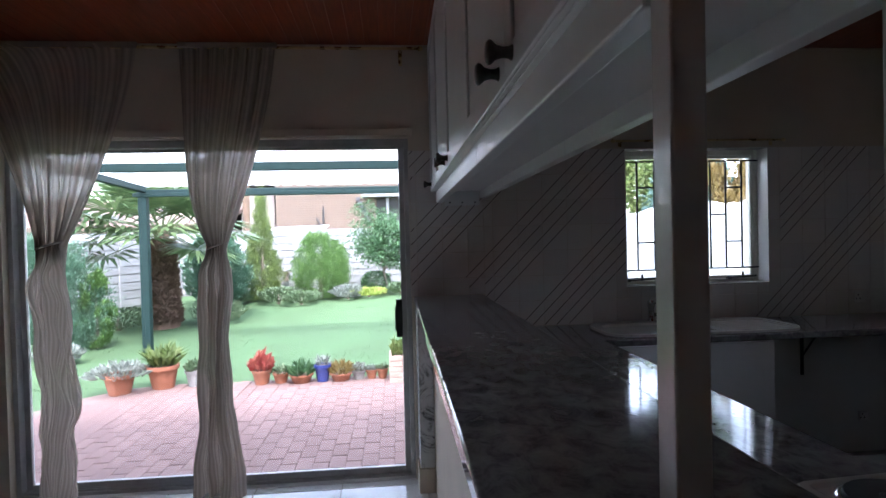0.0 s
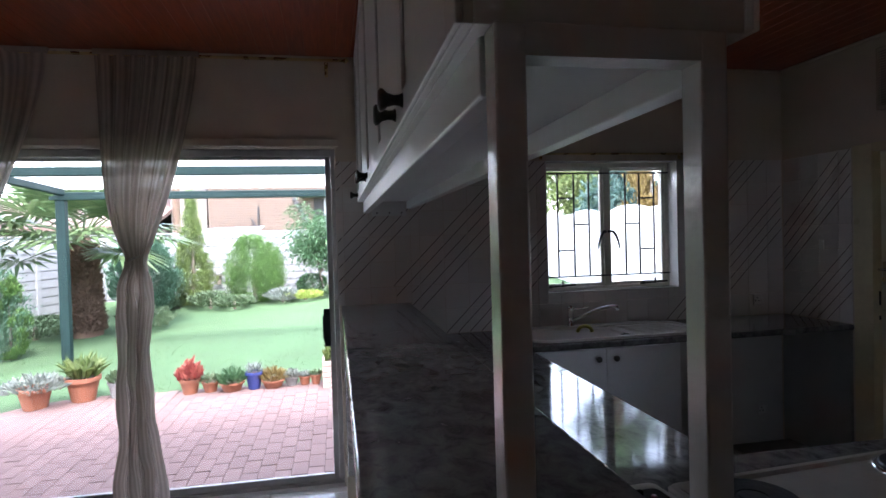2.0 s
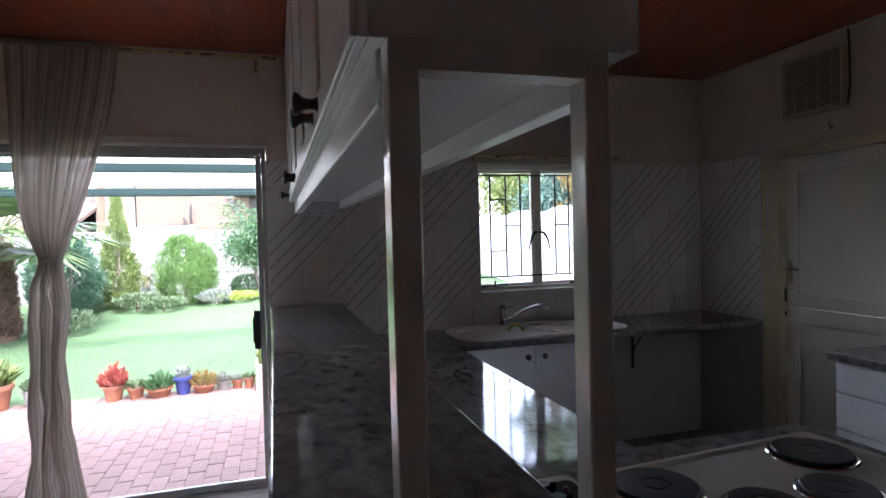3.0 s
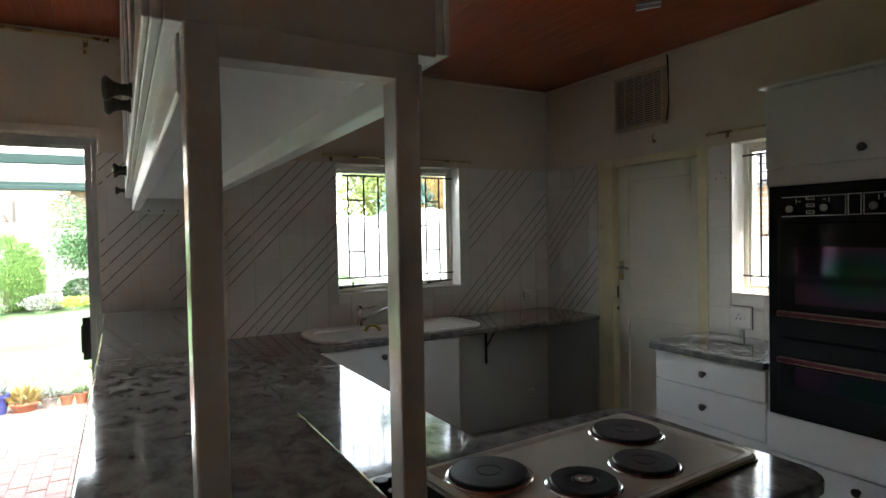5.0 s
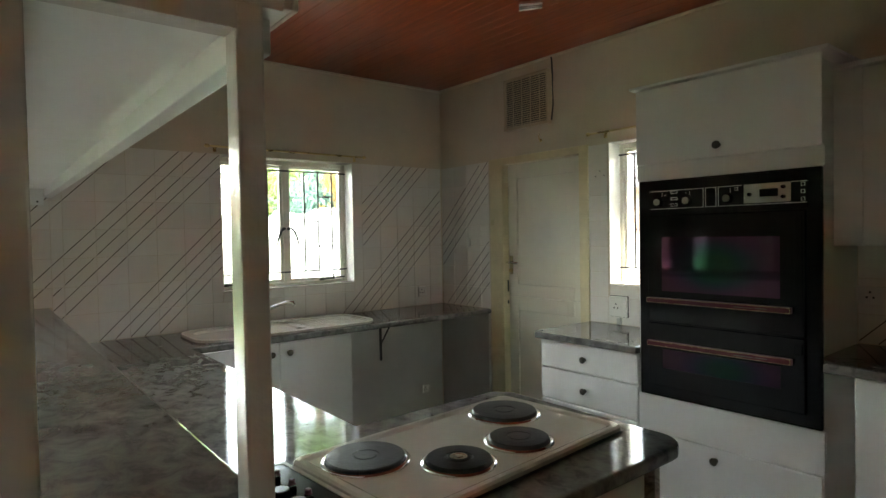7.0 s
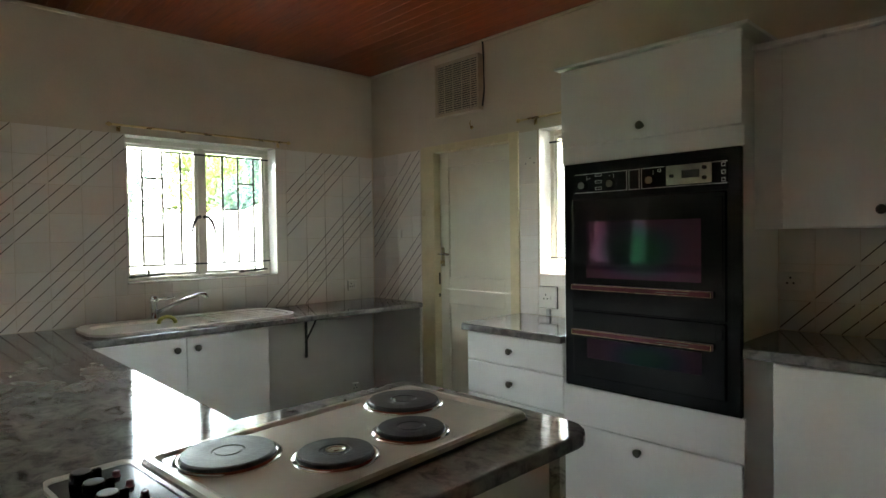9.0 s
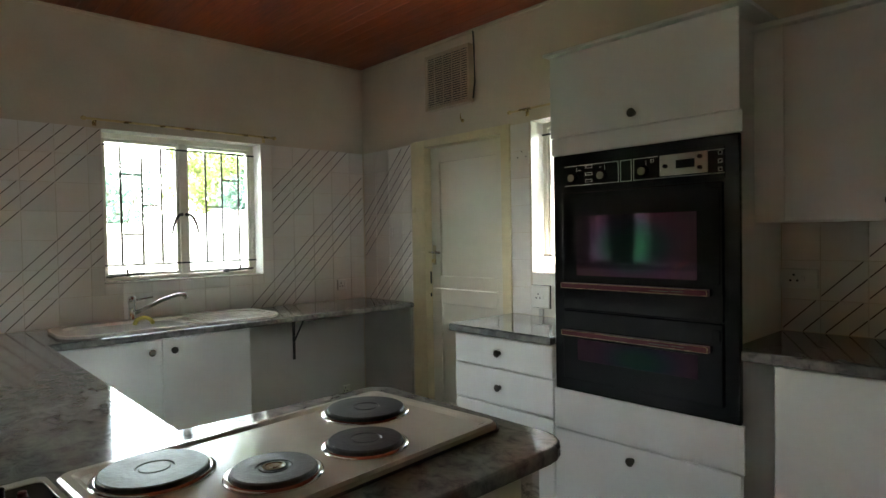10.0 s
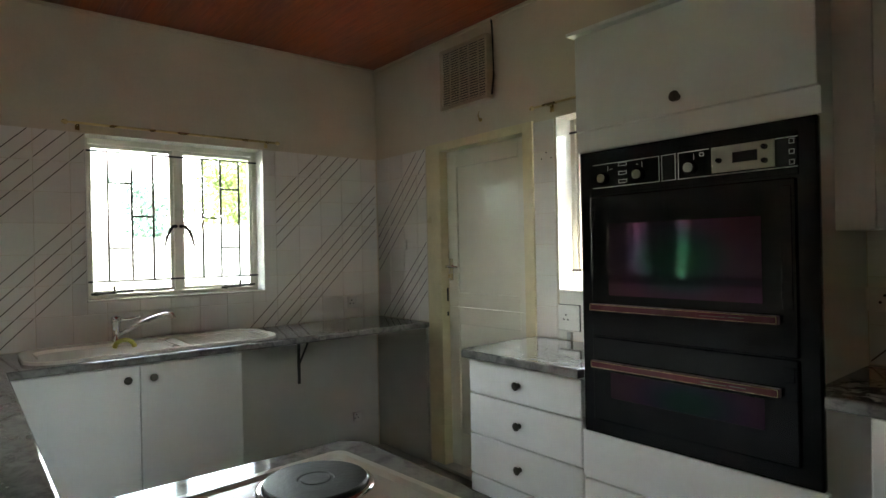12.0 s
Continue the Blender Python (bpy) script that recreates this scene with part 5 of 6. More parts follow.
def shrub(name, label, category, x, y, radius, height, material, n, leaf, seed, shape="egg", up=0.6, lumps=0.22, group="", tufts=0):
    """A dense evergreen: short trunk and a crown of many leaf sprays with a lumpy outline."""
    rnd = random.Random(seed)
    z0 = level(x, y)
    t = thing(name, (x, y, z0), label, category, group)
    part("trunk", pipe([(x, y, z0 - 0.1), (x + 0.01, y, z0 + height * 0.3), (x, y + 0.01, z0 + height * 0.7)], [radius * 0.12, radius * 0.09, radius * 0.03]), BARK, t)
    spots = []
    sprays = [(rnd.random(), rnd.uniform(0, 2 * math.pi)) for k in range(tufts)]
    while len(spots) < n:
        h, a = rnd.choice(sprays) if tufts else (rnd.random(), rnd.uniform(0, 2 * math.pi))
        if shape == "cone":
            r = (1 - h) ** 1.1 * (0.55 + 0.45 * min(1, h * 6))
        elif shape == "egg":
            q = 2 * h ** 0.86 - 1
            r = max(0.0, 1 - abs(q) ** 2.1) ** 0.5 * (1 - 0.22 * max(0.0, h - 0.45) / 0.55)
        else:
            r = math.sqrt(max(0, 1 - (2 * h - 1) ** 2)) * 0.95 + 0.05
        lump = 1 + lumps * noise.noise((math.cos(a) * 2.4 + seed, math.sin(a) * 2.4, h * 5.0 + seed)) + lumps * 0.6 * noise.noise((math.cos(a) * 6, math.sin(a) * 6 + seed, h * 13))
        deep = 1 - 0.35 * rnd.random() ** 2
        rr = radius * r * lump * deep
        if rnd.random() > 0.25 + r:
            continue
        p = Vector((x + rr * math.cos(a), y + rr * math.sin(a), z0 + 0.03 + height * h * (0.98 + 0.04 * rnd.random())))
        if tufts:
            # a flame of foliage that narrows to its tip
            s = rnd.random()
            out = Vector((math.cos(a) * 0.55, math.sin(a) * 0.55, 0.9)).normalized()
            wide = radius * 0.17 * (0.35 + s) * (1 - s) * 1.9
            p += out * (s - 0.45) * radius * 0.55 * (1 - 0.5 * h) + Vector((rnd.gauss(0, 1), rnd.gauss(0, 1), rnd.gauss(0, 1))) * wide
            p.z = max(p.z, z0 + 0.02)
        d = Vector((math.cos(a) * (1 - up), math.sin(a) * (1 - up), up)) + Vector((rnd.uniform(-0.35, 0.35), rnd.uniform(-0.35, 0.35), rnd.uniform(-0.2, 0.3)))
        spots.append((p, d))
    part("crown", leaves(spots, leaf, leaf * 0.42, rnd), material, t)
    return t


def tree(name, label, x, y, z0, height, spread, crown_z, material, n, leaf, seed):
    """A forked tree with a loose crown of leaf clumps."""
    rnd = random.Random(seed)
    t = thing(name, (x, y, z0), label, "tree")
    bm = pipe([(x, y, z0 - 0.1), (x + 0.03, y, z0 + crown_z * 0.5), (x - 0.02, y, z0 + crown_z), (x + 0.02, y, z0 + height * 0.8)], [0.045 * height / 2, 0.035 * height / 2, 0.028 * height / 2, 0.008 * height / 2])
    tips = []
    for k in range(16):
        a, h = rnd.uniform(0, 6.28), rnd.uniform(0.25, 1.0)
        r = spread * (0.35 + 0.65 * math.sin(math.pi * min(0.95, h * 0.8 + 0.1))) * rnd.uniform(0.5, 1.0)
        tip = Vector((x + r * math.cos(a), y + r * math.sin(a), z0 + crown_z + (height - crown_z) * h))
        root = Vector((x, y, z0 + crown_z * 0.8 + (height - crown_z) * h * 0.4))
        pipe([root, root.lerp(tip, 0.5) + Vector((0, 0, 0.05 * height)), tip], [0.016 * height / 2, 0.01 * height / 2, 0.004 * height / 2], bm=bm, sides=6)
        tips += [tip, root.lerp(tip, 0.7)]
    part("trunk", bm, BARK, t)
    spots = []
    for k in range(n):
        c = rnd.choice(tips)
        o = Vector((rnd.gauss(0, 1), rnd.gauss(0, 1), rnd.gauss(0, 0.8))) * spread * 0.19
        spots.append((c + o, o + Vector((rnd.uniform(-0.1, 0.1), rnd.uniform(-0.1, 0.1), rnd.uniform(-0.1, 0.15)))))
    part("crown", leaves(spots, leaf, leaf * 0.5, rnd, 0.2), material, t)
    return t


# ---- patio ----
patio = solid("patio", prism([(-2.75, NORTH + 0.22), (5.0, NORTH + 0.22), (5.0, 6.42), (-1.75, 6.42), (-2.05, 6.30), (-2.3, 6.0), (-2.75, 5.2)], -0.2, -0.062), PAVER_JOINT, "pink brick paved patio", "patio", kind="structure")

# ---- veranda roof on green steel ----
ver = thing("veranda", (-2.5, 8.1, 0), "dark green steel veranda frame with translucent white roofing", "veranda")
for px in (-2.5, 2.05):
    part("post", box(px - 0.055, px + 0.055, 8.05, 8.15, level(px, 8.1) - 0.1, 2.10, 0.006), GREEN_STEEL, ver)
bm = box(-2.62, 2.2, 8.04, 8.16, 2.101, 2.155, 0.006)
box(-2.62, 2.2, 8.165, 8.26, 2.12, 2.21, 0.012, bm=bm)
part("beam", bm, GREEN_STEEL, ver)
part("beam", box(-2.44, 2.2, 5.86, 5.94, 2.19, 2.275, 0.006), GREEN_STEEL, ver)
b = box(-0.04, 0.04, 0, 4.45, 0, 0.08, 0.006)
b.transform(Matrix.Translation((-2.5, NORTH + 0.24, 2.345)) @ pose(0, 0, 0, -2.35, 0, 0))
part("side_beam", b, GREEN_STEEL, ver)
b = bmesh.new()
n_w = 200
top_row, low_row = [], []
for i in range(n_w + 1):
    x = -2.62 + 4.82 * i / n_w
    dz = 0.016 * max(0.0, math.cos(i * math.pi * 2 / 8)) ** 2
    top_row.append(b.verts.new((x, NORTH + 0.235, 2.455 + dz)))
    low_row.append(b.verts.new((x, 8.22, 2.245 + dz)))
for i in range(n_w):
    b.faces.new((low_row[i], low_row[i + 1], top_row[i + 1], top_row[i]))
part("roof_sheet", b, SHEET, ver, "white translucent corrugated roof sheet", smooth=True)


# ---- boundary walls ----
def precast(name, label, x0, y0, x1, y1, base, courses, course, step, humped, paint=CONCRETE):
    """Precast concrete walling: posts, planks slotted between them, on the top an arched plank where it has one."""
    w = thing(name, (x0, y0, base), label, "boundary wall", kind="structure")
    way = Vector((x1 - x0, y1 - y0, 0))
    n = max(1, round(way.length / step))
    way.normalize()
    turn = Matrix.Translation((x0, y0, 0)) @ Matrix(((way.x, -way.y, 0, 0), (way.y, way.x, 0, 0), (0, 0, 1, 0), (0, 0, 0, 1)))
    span = math.hypot(x1 - x0, y1 - y0) / n

    def plank(p, z, h, arch):
        b = bmesh.new()
        m = 8 if arch else 1
        prof = []
        for k in range(m + 1):
            t = k / m
            prof.append((p + 0.05 + (span - 0.1) * t, z + h - 0.014 + (arch * math.sin(math.pi * t) if arch else 0)))
        for (xa, za), (xb, zb) in zip(prof, prof[1:]):
            f = [b.verts.new(v) for v in ((xa, -0.022, z + 0.010), (xb, -0.022, z + 0.010), (xb, -0.022, zb), (xa, -0.022, za))]
            g = [b.verts.new(v) for v in ((xa, 0.022, z + 0.010), (xb, 0.022, z + 0.010), (xb, 0.022, zb), (xa, 0.022, za))]
            b.faces.new(f)
            b.faces.new(list(reversed(g)))
            b.faces.new((f[3], f[2], g[2], g[3]))
            b.faces.new((f[0], g[0], g[1], f[1]))
        c = [b.verts.new(v) for v in ((p + 0.04, 0.0, z), (p + span - 0.04, 0.0, z), (p + span - 0.04, 0.0, z + h), (p + 0.04, 0.0, z + h))]
        b.faces.new(c)
        b.transform(turn)
        part("plank", b, paint, w)

    for k in range(n + 1):
        b = box(k * span - 0.06, k * span + 0.06, -0.05, 0.05, base - 0.5, base + courses * course + (0.03 if humped else 0.0), 0.01)
        b.transform(turn)
        part("post", b, paint, w)
    for k in range(n):
        for c in range(courses):
            plank(k * span, base + c * course, course, 0.12 if humped and c == courses - 1 else 0.0)
    return w


precast("wall_garden", "whitewashed precast concrete garden wall with ribbed planks", -9.2, 14.0, 6.2, 14.0, 0.05, 10, 0.164, 1.93, False)
precast("wall_garden_side", "white precast concrete garden wall with arched top planks", 6.2, 14.0, 6.2, 3.2, 0.05, 6, 0.31, 1.8, True, WHITEWASH)
precast("wall_garden_west", "grey precast concrete garden wall beside the palm", -6.4, 7.0, -4.2, 14.0, -0.2, 10, 0.17, 1.8, False)
precast("wall_garden_yard", "white precast concrete yard wall", 6.2, 3.2, 6.2, -6.0, -0.1, 5, 0.31, 1.8, False, WHITEWASH)

bird = thing("wall_bracket", (-1.74, 13.9, 0.5), "small dark wooden box fixed to the garden wall", "wall box")
part("box", box(-1.785, -1.685, 13.84, 13.94, 0.47, 0.67, 0.006), BARK, bird)
part("lid", box(-1.835, -1.635, 13.8, 13.945, 0.671, 0.695, 0.004), BARK, bird)


# ---- houses beyond the walls ----
def house(name, label, x0, x1, y0, y1, eave, ridge, wall_mat, roof_mat, along="x"):
    h = thing(name, ((x0 + x1) / 2, (y0 + y1) / 2, -0.1), label, "house")
    part("wall", box(x0, x1, y0, y1, -0.1, eave), wall_mat, h)
    b = bmesh.new()
    o = 0.35
    if along == "x":
        m = (y0 + y1) / 2
        prof = [(y0 - o, eave - 0.02), (m, ridge), (y1 + o, eave - 0.02), (y1 + o, eave + 0.1), (m, ridge + 0.13), (y0 - o, eave + 0.1)]
        rings = [[b.verts.new((x, y, z)) for y, z in prof] for x in (x0 - o, x1 + o)]
    else:
        m = (x0 + x1) / 2
        prof = [(x0 - o, eave - 0.02), (m, ridge), (x1 + o, eave - 0.02), (x1 + o, eave + 0.1), (m, ridge + 0.13), (x0 - o, eave + 0.1)]
        rings = [[b.verts.new((x, y, z)) for x, z in prof] for y in (y0 - o, y1 + o)]
    for k in range(6):
        b.faces.new((rings[0][k], rings[0][(k + 1) % 6], rings[1][(k + 1) % 6], rings[1][k]))
    b.faces.new(list(reversed(rings[0])))
    b.faces.new(rings[1])
    bmesh.ops.recalc_face_normals(b, faces=b.faces)
    part("roof", b, roof_mat, h)
    return h


nb = house("neighbour_house", "face brick house beyond the garden wall", -3.6, 3.4, 22, 30, 4.2, 6.5, FACE_BRICK, ROOF_TILE)
part("gable_trim", box(-0.35, 3.4, 21.55, 21.995, 2.95, 3.12, 0.01), CONCRETE, nb, "white painted eave board")
# solid near-black box: the opening's shade is put into its colour
wn2 = part("window", box(0.15, 1.6, 21.9, 21.998, 1.7, 2.90, 0.01), HOLE_SHADE, nb, "window opening painted near-black for its shaded inside")
part("window_post", box(0.52, 0.62, 21.85, 21.898, 1.7, 2.94, 0.01), CONCRETE, wn2)
for k in range(7):
    part("step", box(-0.62 + 0.07 * k, -0.46 + 0.07 * k, 21.9, 21.997, 2.83 - 0.14 * k, 2.95 - 0.14 * k, 0.01), GREY_ROOF, nb, "dark stepped verge")
part("downpipe", tube((-1.85, 21.95, 1.9), (-1.85, 21.95, 2.65), 0.03, sides=8), BLACK_METAL, nb)
part("aerial", tube((-2.1, 21.9, 2.2), (-1.75, 21.9, 1.5), 0.03, sides=8), BLACK_METAL, nb)
house("neighbour_house", "pale plastered house with a pinkish tiled roof", -22, -5.2, 20, 29, 1.9, 3.1, PLASTER, ROOF_TILE)
house("neighbour_cottage", "pale plastered house end beside the brick house", -5.0, -3.75, 22.5, 29, 3.4, 4.3, PLASTER, ROOF_TILE, "y")
sh = thing("garden_shed", (-2.6, 16.5, 0), "low shed with pale corrugated roof behind the garden wall", "shed")
part("wall", box(-2.6, -1.3, 15.6, 17.6, -0.1, 1.55), CONCRETE, sh)
b = bmesh.new()
vv = [b.verts.new(v) for v in ((-2.75, 15.4, 1.58), (-1.15, 15.4, 1.62), (-1.15, 17.7, 1.82), (-2.75, 17.7, 1.78), (-2.75, 15.4, 1.62), (-1.15, 15.4, 1.66), (-1.15, 17.7, 1.86), (-2.75, 17.7, 1.82))]
for f in ((3, 2, 1, 0), (4, 5, 6, 7), (0, 1, 5, 4), (1, 2, 6, 5), (2, 3, 7, 6), (3, 0, 4, 7)):
    b.faces.new([vv[i] for i in f])
part("roof", b, surface("pale blue grey sheet", (0.50, 0.54, 0.58), 0.5, scale=5, vary=0.1), sh)
side = thing("neighbour_house", (11, 3.5, -0.1), "red brick house with a dark scalloped tile roof", "house")
part("wall", box(9.0, 15, -3, 9, -0.1, 2.15), FACE_BRICK_SIDE, side)
b = bmesh.new()
for r in range(9):
    bb = bmesh.new()
    z, x = 2.12 + 0.155 * r, 8.65 + 0.30 * r
    cols_n = 96
    lo_, hi_ = [], []
    for i in range(cols_n + 1):
        y = -3.2 + 12.4 * i / cols_n
        dz = 0.055 * abs(math.sin(i * math.pi / 2.0 + 0.35))
        lo_.append(bb.verts.new((x, y, z + dz)))
        hi_.append(bb.verts.new((x + 0.34, y, z + 0.155 + dz * 0.6)))
    for i in range(cols_n):
        bb.faces.new((lo_[i], lo_[i + 1], hi_[i + 1], hi_[i]))
    ex = bmesh.ops.extrude_face_region(bb, geom=bb.faces[:])
    bmesh.ops.translate(bb, verts=[v for v in ex["geom"] if isinstance(v, bmesh.types.BMVert)], vec=(0, 0, -0.04))
    bmesh.ops.recalc_face_normals(bb, faces=bb.faces)
    b = merge(b, bb)
part("roof", b, GREY_ROOF, side, "dark scalloped roof tiles")

# ---- planting ----
shrub("conifer_bush", "feathery blue-green conifer bush beside the patio", "bush", -3.98, 8.35, 0.66, 1.5, CONIFER, 34000, 0.038, 11, up=0.6, lumps=0.35, tufts=150)
shrub("thuja_bush", "small bright green thuja beside the feathery conifer", "bush", -3.36, 8.5, 0.2, 1.05, THUJA, 6000, 0.045, 15, up=0.8, lumps=0.25, tufts=60)
shrub("conifer_bush", "dense green conifer behind the palm", "bush", -2.62, 11.9, 0.48, 1.35, CONIFER, 9000, 0.055, 12, up=0.6, lumps=0.3, tufts=90)
shrub("conifer_bush", "dark shrub beside the palm trunk", "bush", -3.0, 12.6, 0.55, 1.5, CONIFER, 3000, 0.10, 14, up=0.5, lumps=0.3)
shrub("cypress", "slim yellow-green conical cypress by the garden wall", "cypress", -1.98, 12.55, 0.43, 2.28, CYPRESS, 17000, 0.044, 21, "cone", up=0.85, lumps=0.25, tufts=150)
shrub("thuja_bush", "dense egg-shaped bright green thuja by the wall", "bush", -0.74, 12.4, 0.56, 1.3, THUJA, 30000, 0.036, 22, up=0.85, lumps=0.15, tufts=170)
tree("small_tree", "small loose green tree by the garden wall", 0.62, 12.6, level(0.6, 12.6), 1.85, 0.74, 0.45, TREE_LEAF, 5000, 0.075, 31)
for k, (x, y, r, h, m) in enumerate(((-2.45, 12.15, 0.28, 0.2, COVER_LEAF), (-1.55, 12.0, 0.36, 0.28, COVER_LEAF), (-1.05, 11.75, 0.36, 0.2, COVER_LEAF), (-0.15, 12.05, 0.3, 0.24, SILVER_LEAF), (0.28, 12.2, 0.34, 0.13, LIME_LEAF), (0.42, 12.75, 0.3, 0.42, TREE_LEAF), (0.95, 12.3, 0.26, 0.2, COVER_LEAF), (-2.15, 10.1, 0.4, 0.32, COVER_LEAF), (-3.72, 9.9, 0.5, 0.32, COVER_LEAF), (-4.1, 7.5, 0.35, 0.24, COVER_LEAF), (-3.35, 7.55, 0.22, 0.2, SILVER_LEAF))):
    shrub("ground_cover_plant", "low mound of ground cover at the lawn's edge", "plant", x, y, r, h, m, 900, 0.07, 40 + k, "dome", up=0.55, lumps=0.35, group="border plants")
tree("garden_tree", "yellow-green leafy tree beyond the white wall", 7.4, 14.8, 0, 3.8, 1.05, 1.3, PALE_LEAF, 5500, 0.13, 51)
tree("garden_tree", "dark green tree beyond the white wall", 8.15, 14.9, 0, 3.5, 0.55, 1.2, TREE_LEAF, 3500, 0.12, 52)
tree("cedar_tree", "blue-green cedar beyond the white wall", 7.75, 12.5, 0, 3.9, 0.85, 0.9, BLUE_LEAF, 7000, 0.12, 53)
tree("garden_tree", "blue-green tree beyond the garden wall", 5.9, 17.0, 0, 3.9, 1.0, 1.2, BLUE_LEAF, 2200, 0.14, 56)
tree("garden_tree", "dark green tree beyond the white wall", 11.5, 13.0, 0, 3.6, 1.9, 1.2, TREE_LEAF, 4500, 0.25, 54)
shrub("orange_shrub", "tall orange-tinged shrub beyond the white wall", "bush", 7.4, 10.75, 0.5, 3.3, ORANGE_LEAF, 6000, 0.12, 55, up=0.85, tufts=60)


def palm(x, y, z0, stem, size_by, seed, label):
    rnd = random.Random(seed)
    t = thing("fan_palm", (x, y, z0), label, "palm")
    prof = [(0.25, -0.1), (0.24, 0.1), (0.205, 0.2 * stem), (0.17, 0.45 * stem), (0.15, 0.7 * stem), (0.14, 0.93 * stem), (0.09, 1.1 * stem)]
    part("trunk", lathe(prof, (x, y, z0), "z", 20), TRUNK, t)
    spots = []
    for k in range(2600):
        h = rnd.uniform(0.05, 0.97 * stem)
        a = rnd.uniform(0, 6.28)
        r = 0.23 - 0.1 * h / stem
        spots.append((Vector((x + r * math.cos(a), y + r * math.sin(a), z0 + h)), Vector((math.cos(a), math.sin(a), 0.7))))
    part("leaf_stubs", leaves(spots, 0.10, 0.035, rnd), TRUNK, t, "shaggy old leaf bases")
    for k in range(34):
        a = k * 2.399 + rnd.uniform(-0.2, 0.2)
        tilt = rnd.uniform(-0.35, 1.1)
        reach = rnd.uniform(0.55, 0.85) * size_by
        d = Vector((math.cos(a) * math.cos(tilt), math.sin(a) * math.cos(tilt), math.sin(tilt)))
        root = Vector((x, y, z0 + stem + 0.12 * rnd.random()))
        hub = root + d * reach
        bm = pipe([root, root.lerp(hub, 0.5) + Vector((0, 0, 0.04)), hub], [0.016, 0.011, 0.008], sides=5)
        side = d.cross(Vector((0, 0, 1)))
        if side.length < 0.1:
            side = Vector((1, 0, 0))
        side.normalize()
        up = side.cross(d).normalized()
        verts, faces = [], []
        size = rnd.uniform(0.55, 0.75) * size_by
        for i in range(30):
            th = radians(-125 + 250 * i / 29)
            ray = (d * math.cos(th) + side * math.sin(th) + up * 0.12 * (i % 2)).normalized()
            perp = (side * math.cos(th) - d * math.sin(th)).normalized()
            ln = size * (0.75 + 0.25 * math.cos(th * 0.7)) * rnd.uniform(0.9, 1.05)
            k0 = len(verts)
            drop = Vector((0, 0, -0.10 * ln - 0.12 * rnd.random() * ln))
            verts += [hub, hub + ray * ln * 0.55 + perp * 0.03 * size_by, hub + ray * ln + drop, hub + ray * ln * 0.55 - perp * 0.03 * size_by]
            faces.append((k0, k0 + 1, k0 + 2, k0 + 3))
        me = bpy.data.meshes.new("tmp")
        me.from_pydata(verts, [], faces)
        bm.from_mesh(me)
        bpy.data.meshes.remove(me)
        part("frond", bm, PALM, t)


palm(-3.02, 10.0, level(-3.02, 10.0), 1.5, 1.3, 5, "fan palm with a shaggy brown trunk on the lawn")
palm(8.9, 15.2, 0.0, 5.6, 1.15, 6, "tall fan palm beyond the white wall")
solid("palm_trunk", lathe([(0.13, 0), (0.11, 2.0), (0.14, 4.5)], (-3.92, 19.0, 0), "z", 12), TRUNK, "tall bare palm trunk beyond the garden wall", "palm trunk")


# ---- pots along the patio edge ----
def pot(x, y, r, h, material, plant, seed, label, leaf=0.12, n=160, spread=1.3, up=0.6, tall=0.25, group="pots along the patio edge"):
    rnd = random.Random(seed)
    z0 = -0.058
    t = thing("plant_pot", (x, y, z0), label, "plant pot", group)
    part("pot", lathe([(r * 0.68, 0), (r * 0.95, h * 0.82), (r * 1.06, h * 0.83), (r * 1.06, h), (r * 0.93, h), (r * 0.9, h * 0.9), (0.01, h * 0.9)], (x, y, z0), "z", 24), material, t)
    part("soil", lathe([(r * 0.9, 0), (r * 0.9, 0.004), (0.01, 0.01)], (x, y, z0 + h * 0.9), "z", 16), SOIL, t)
    spots = []
    for k in range(n):
        a, q = rnd.uniform(0, 6.28), math.sqrt(rnd.random())
        p = Vector((x + q * r * spread * math.cos(a), y + q * r * spread * math.sin(a), z0 + h * 0.92 + tall * (1 - q * q) * rnd.random()))
        spots.append((p, Vector((math.cos(a) * q * (1.2 - up), math.sin(a) * q * (1.2 - up), up)) + Vector((rnd.uniform(-0.3, 0.3), rnd.uniform(-0.3, 0.3), 0.1))))
    part("plant", leaves(spots, leaf, leaf * (0.16 if up > 0.75 else 0.45), rnd, 0.1 if up > 0.75 else 0.0), plant, t)


pot(-1.97, 6.14, 0.15, 0.21, TERRACOTTA, SILVER_LEAF, 61, "terracotta pot of spreading silver succulents", 0.07, 380, 1.9, 0.45, 0.12)
pot(-1.60, 6.30, 0.155, 0.25, TERRACOTTA, PALE_LEAF, 62, "large terracotta pot with spiky green leaves", 0.22, 190, 0.8, 0.8, 0.05)
pot(-1.28, 6.33, 0.10, 0.18, CONCRETE, COVER_LEAF, 63, "grey pot with small green plant", 0.07, 120, 1.0, 0.6, 0.08)
pot(-0.57, 6.27, 0.10, 0.16, TERRACOTTA, RED_LEAF, 64, "terracotta pot with red-leaved succulent", 0.11, 120, 0.95, 0.75, 0.14)
pot(-0.37, 6.28, 0.085, 0.12, TERRACOTTA, COVER_LEAF, 65, "small terracotta pot with trailing green plant", 0.06, 90, 1.2, 0.5, 0.06)
pot(-0.15, 6.26, 0.125, 0.10, TERRACOTTA, TREE_LEAF, 66, "shallow terracotta bowl with leafy green plant", 0.08, 150, 1.0, 0.65, 0.11)
pot(0.075, 6.27, 0.088, 0.19, BLUE_GLAZE, SILVER_LEAF, 67, "blue glazed pot with small grey plant", 0.10, 60, 0.7, 0.8, 0.05)
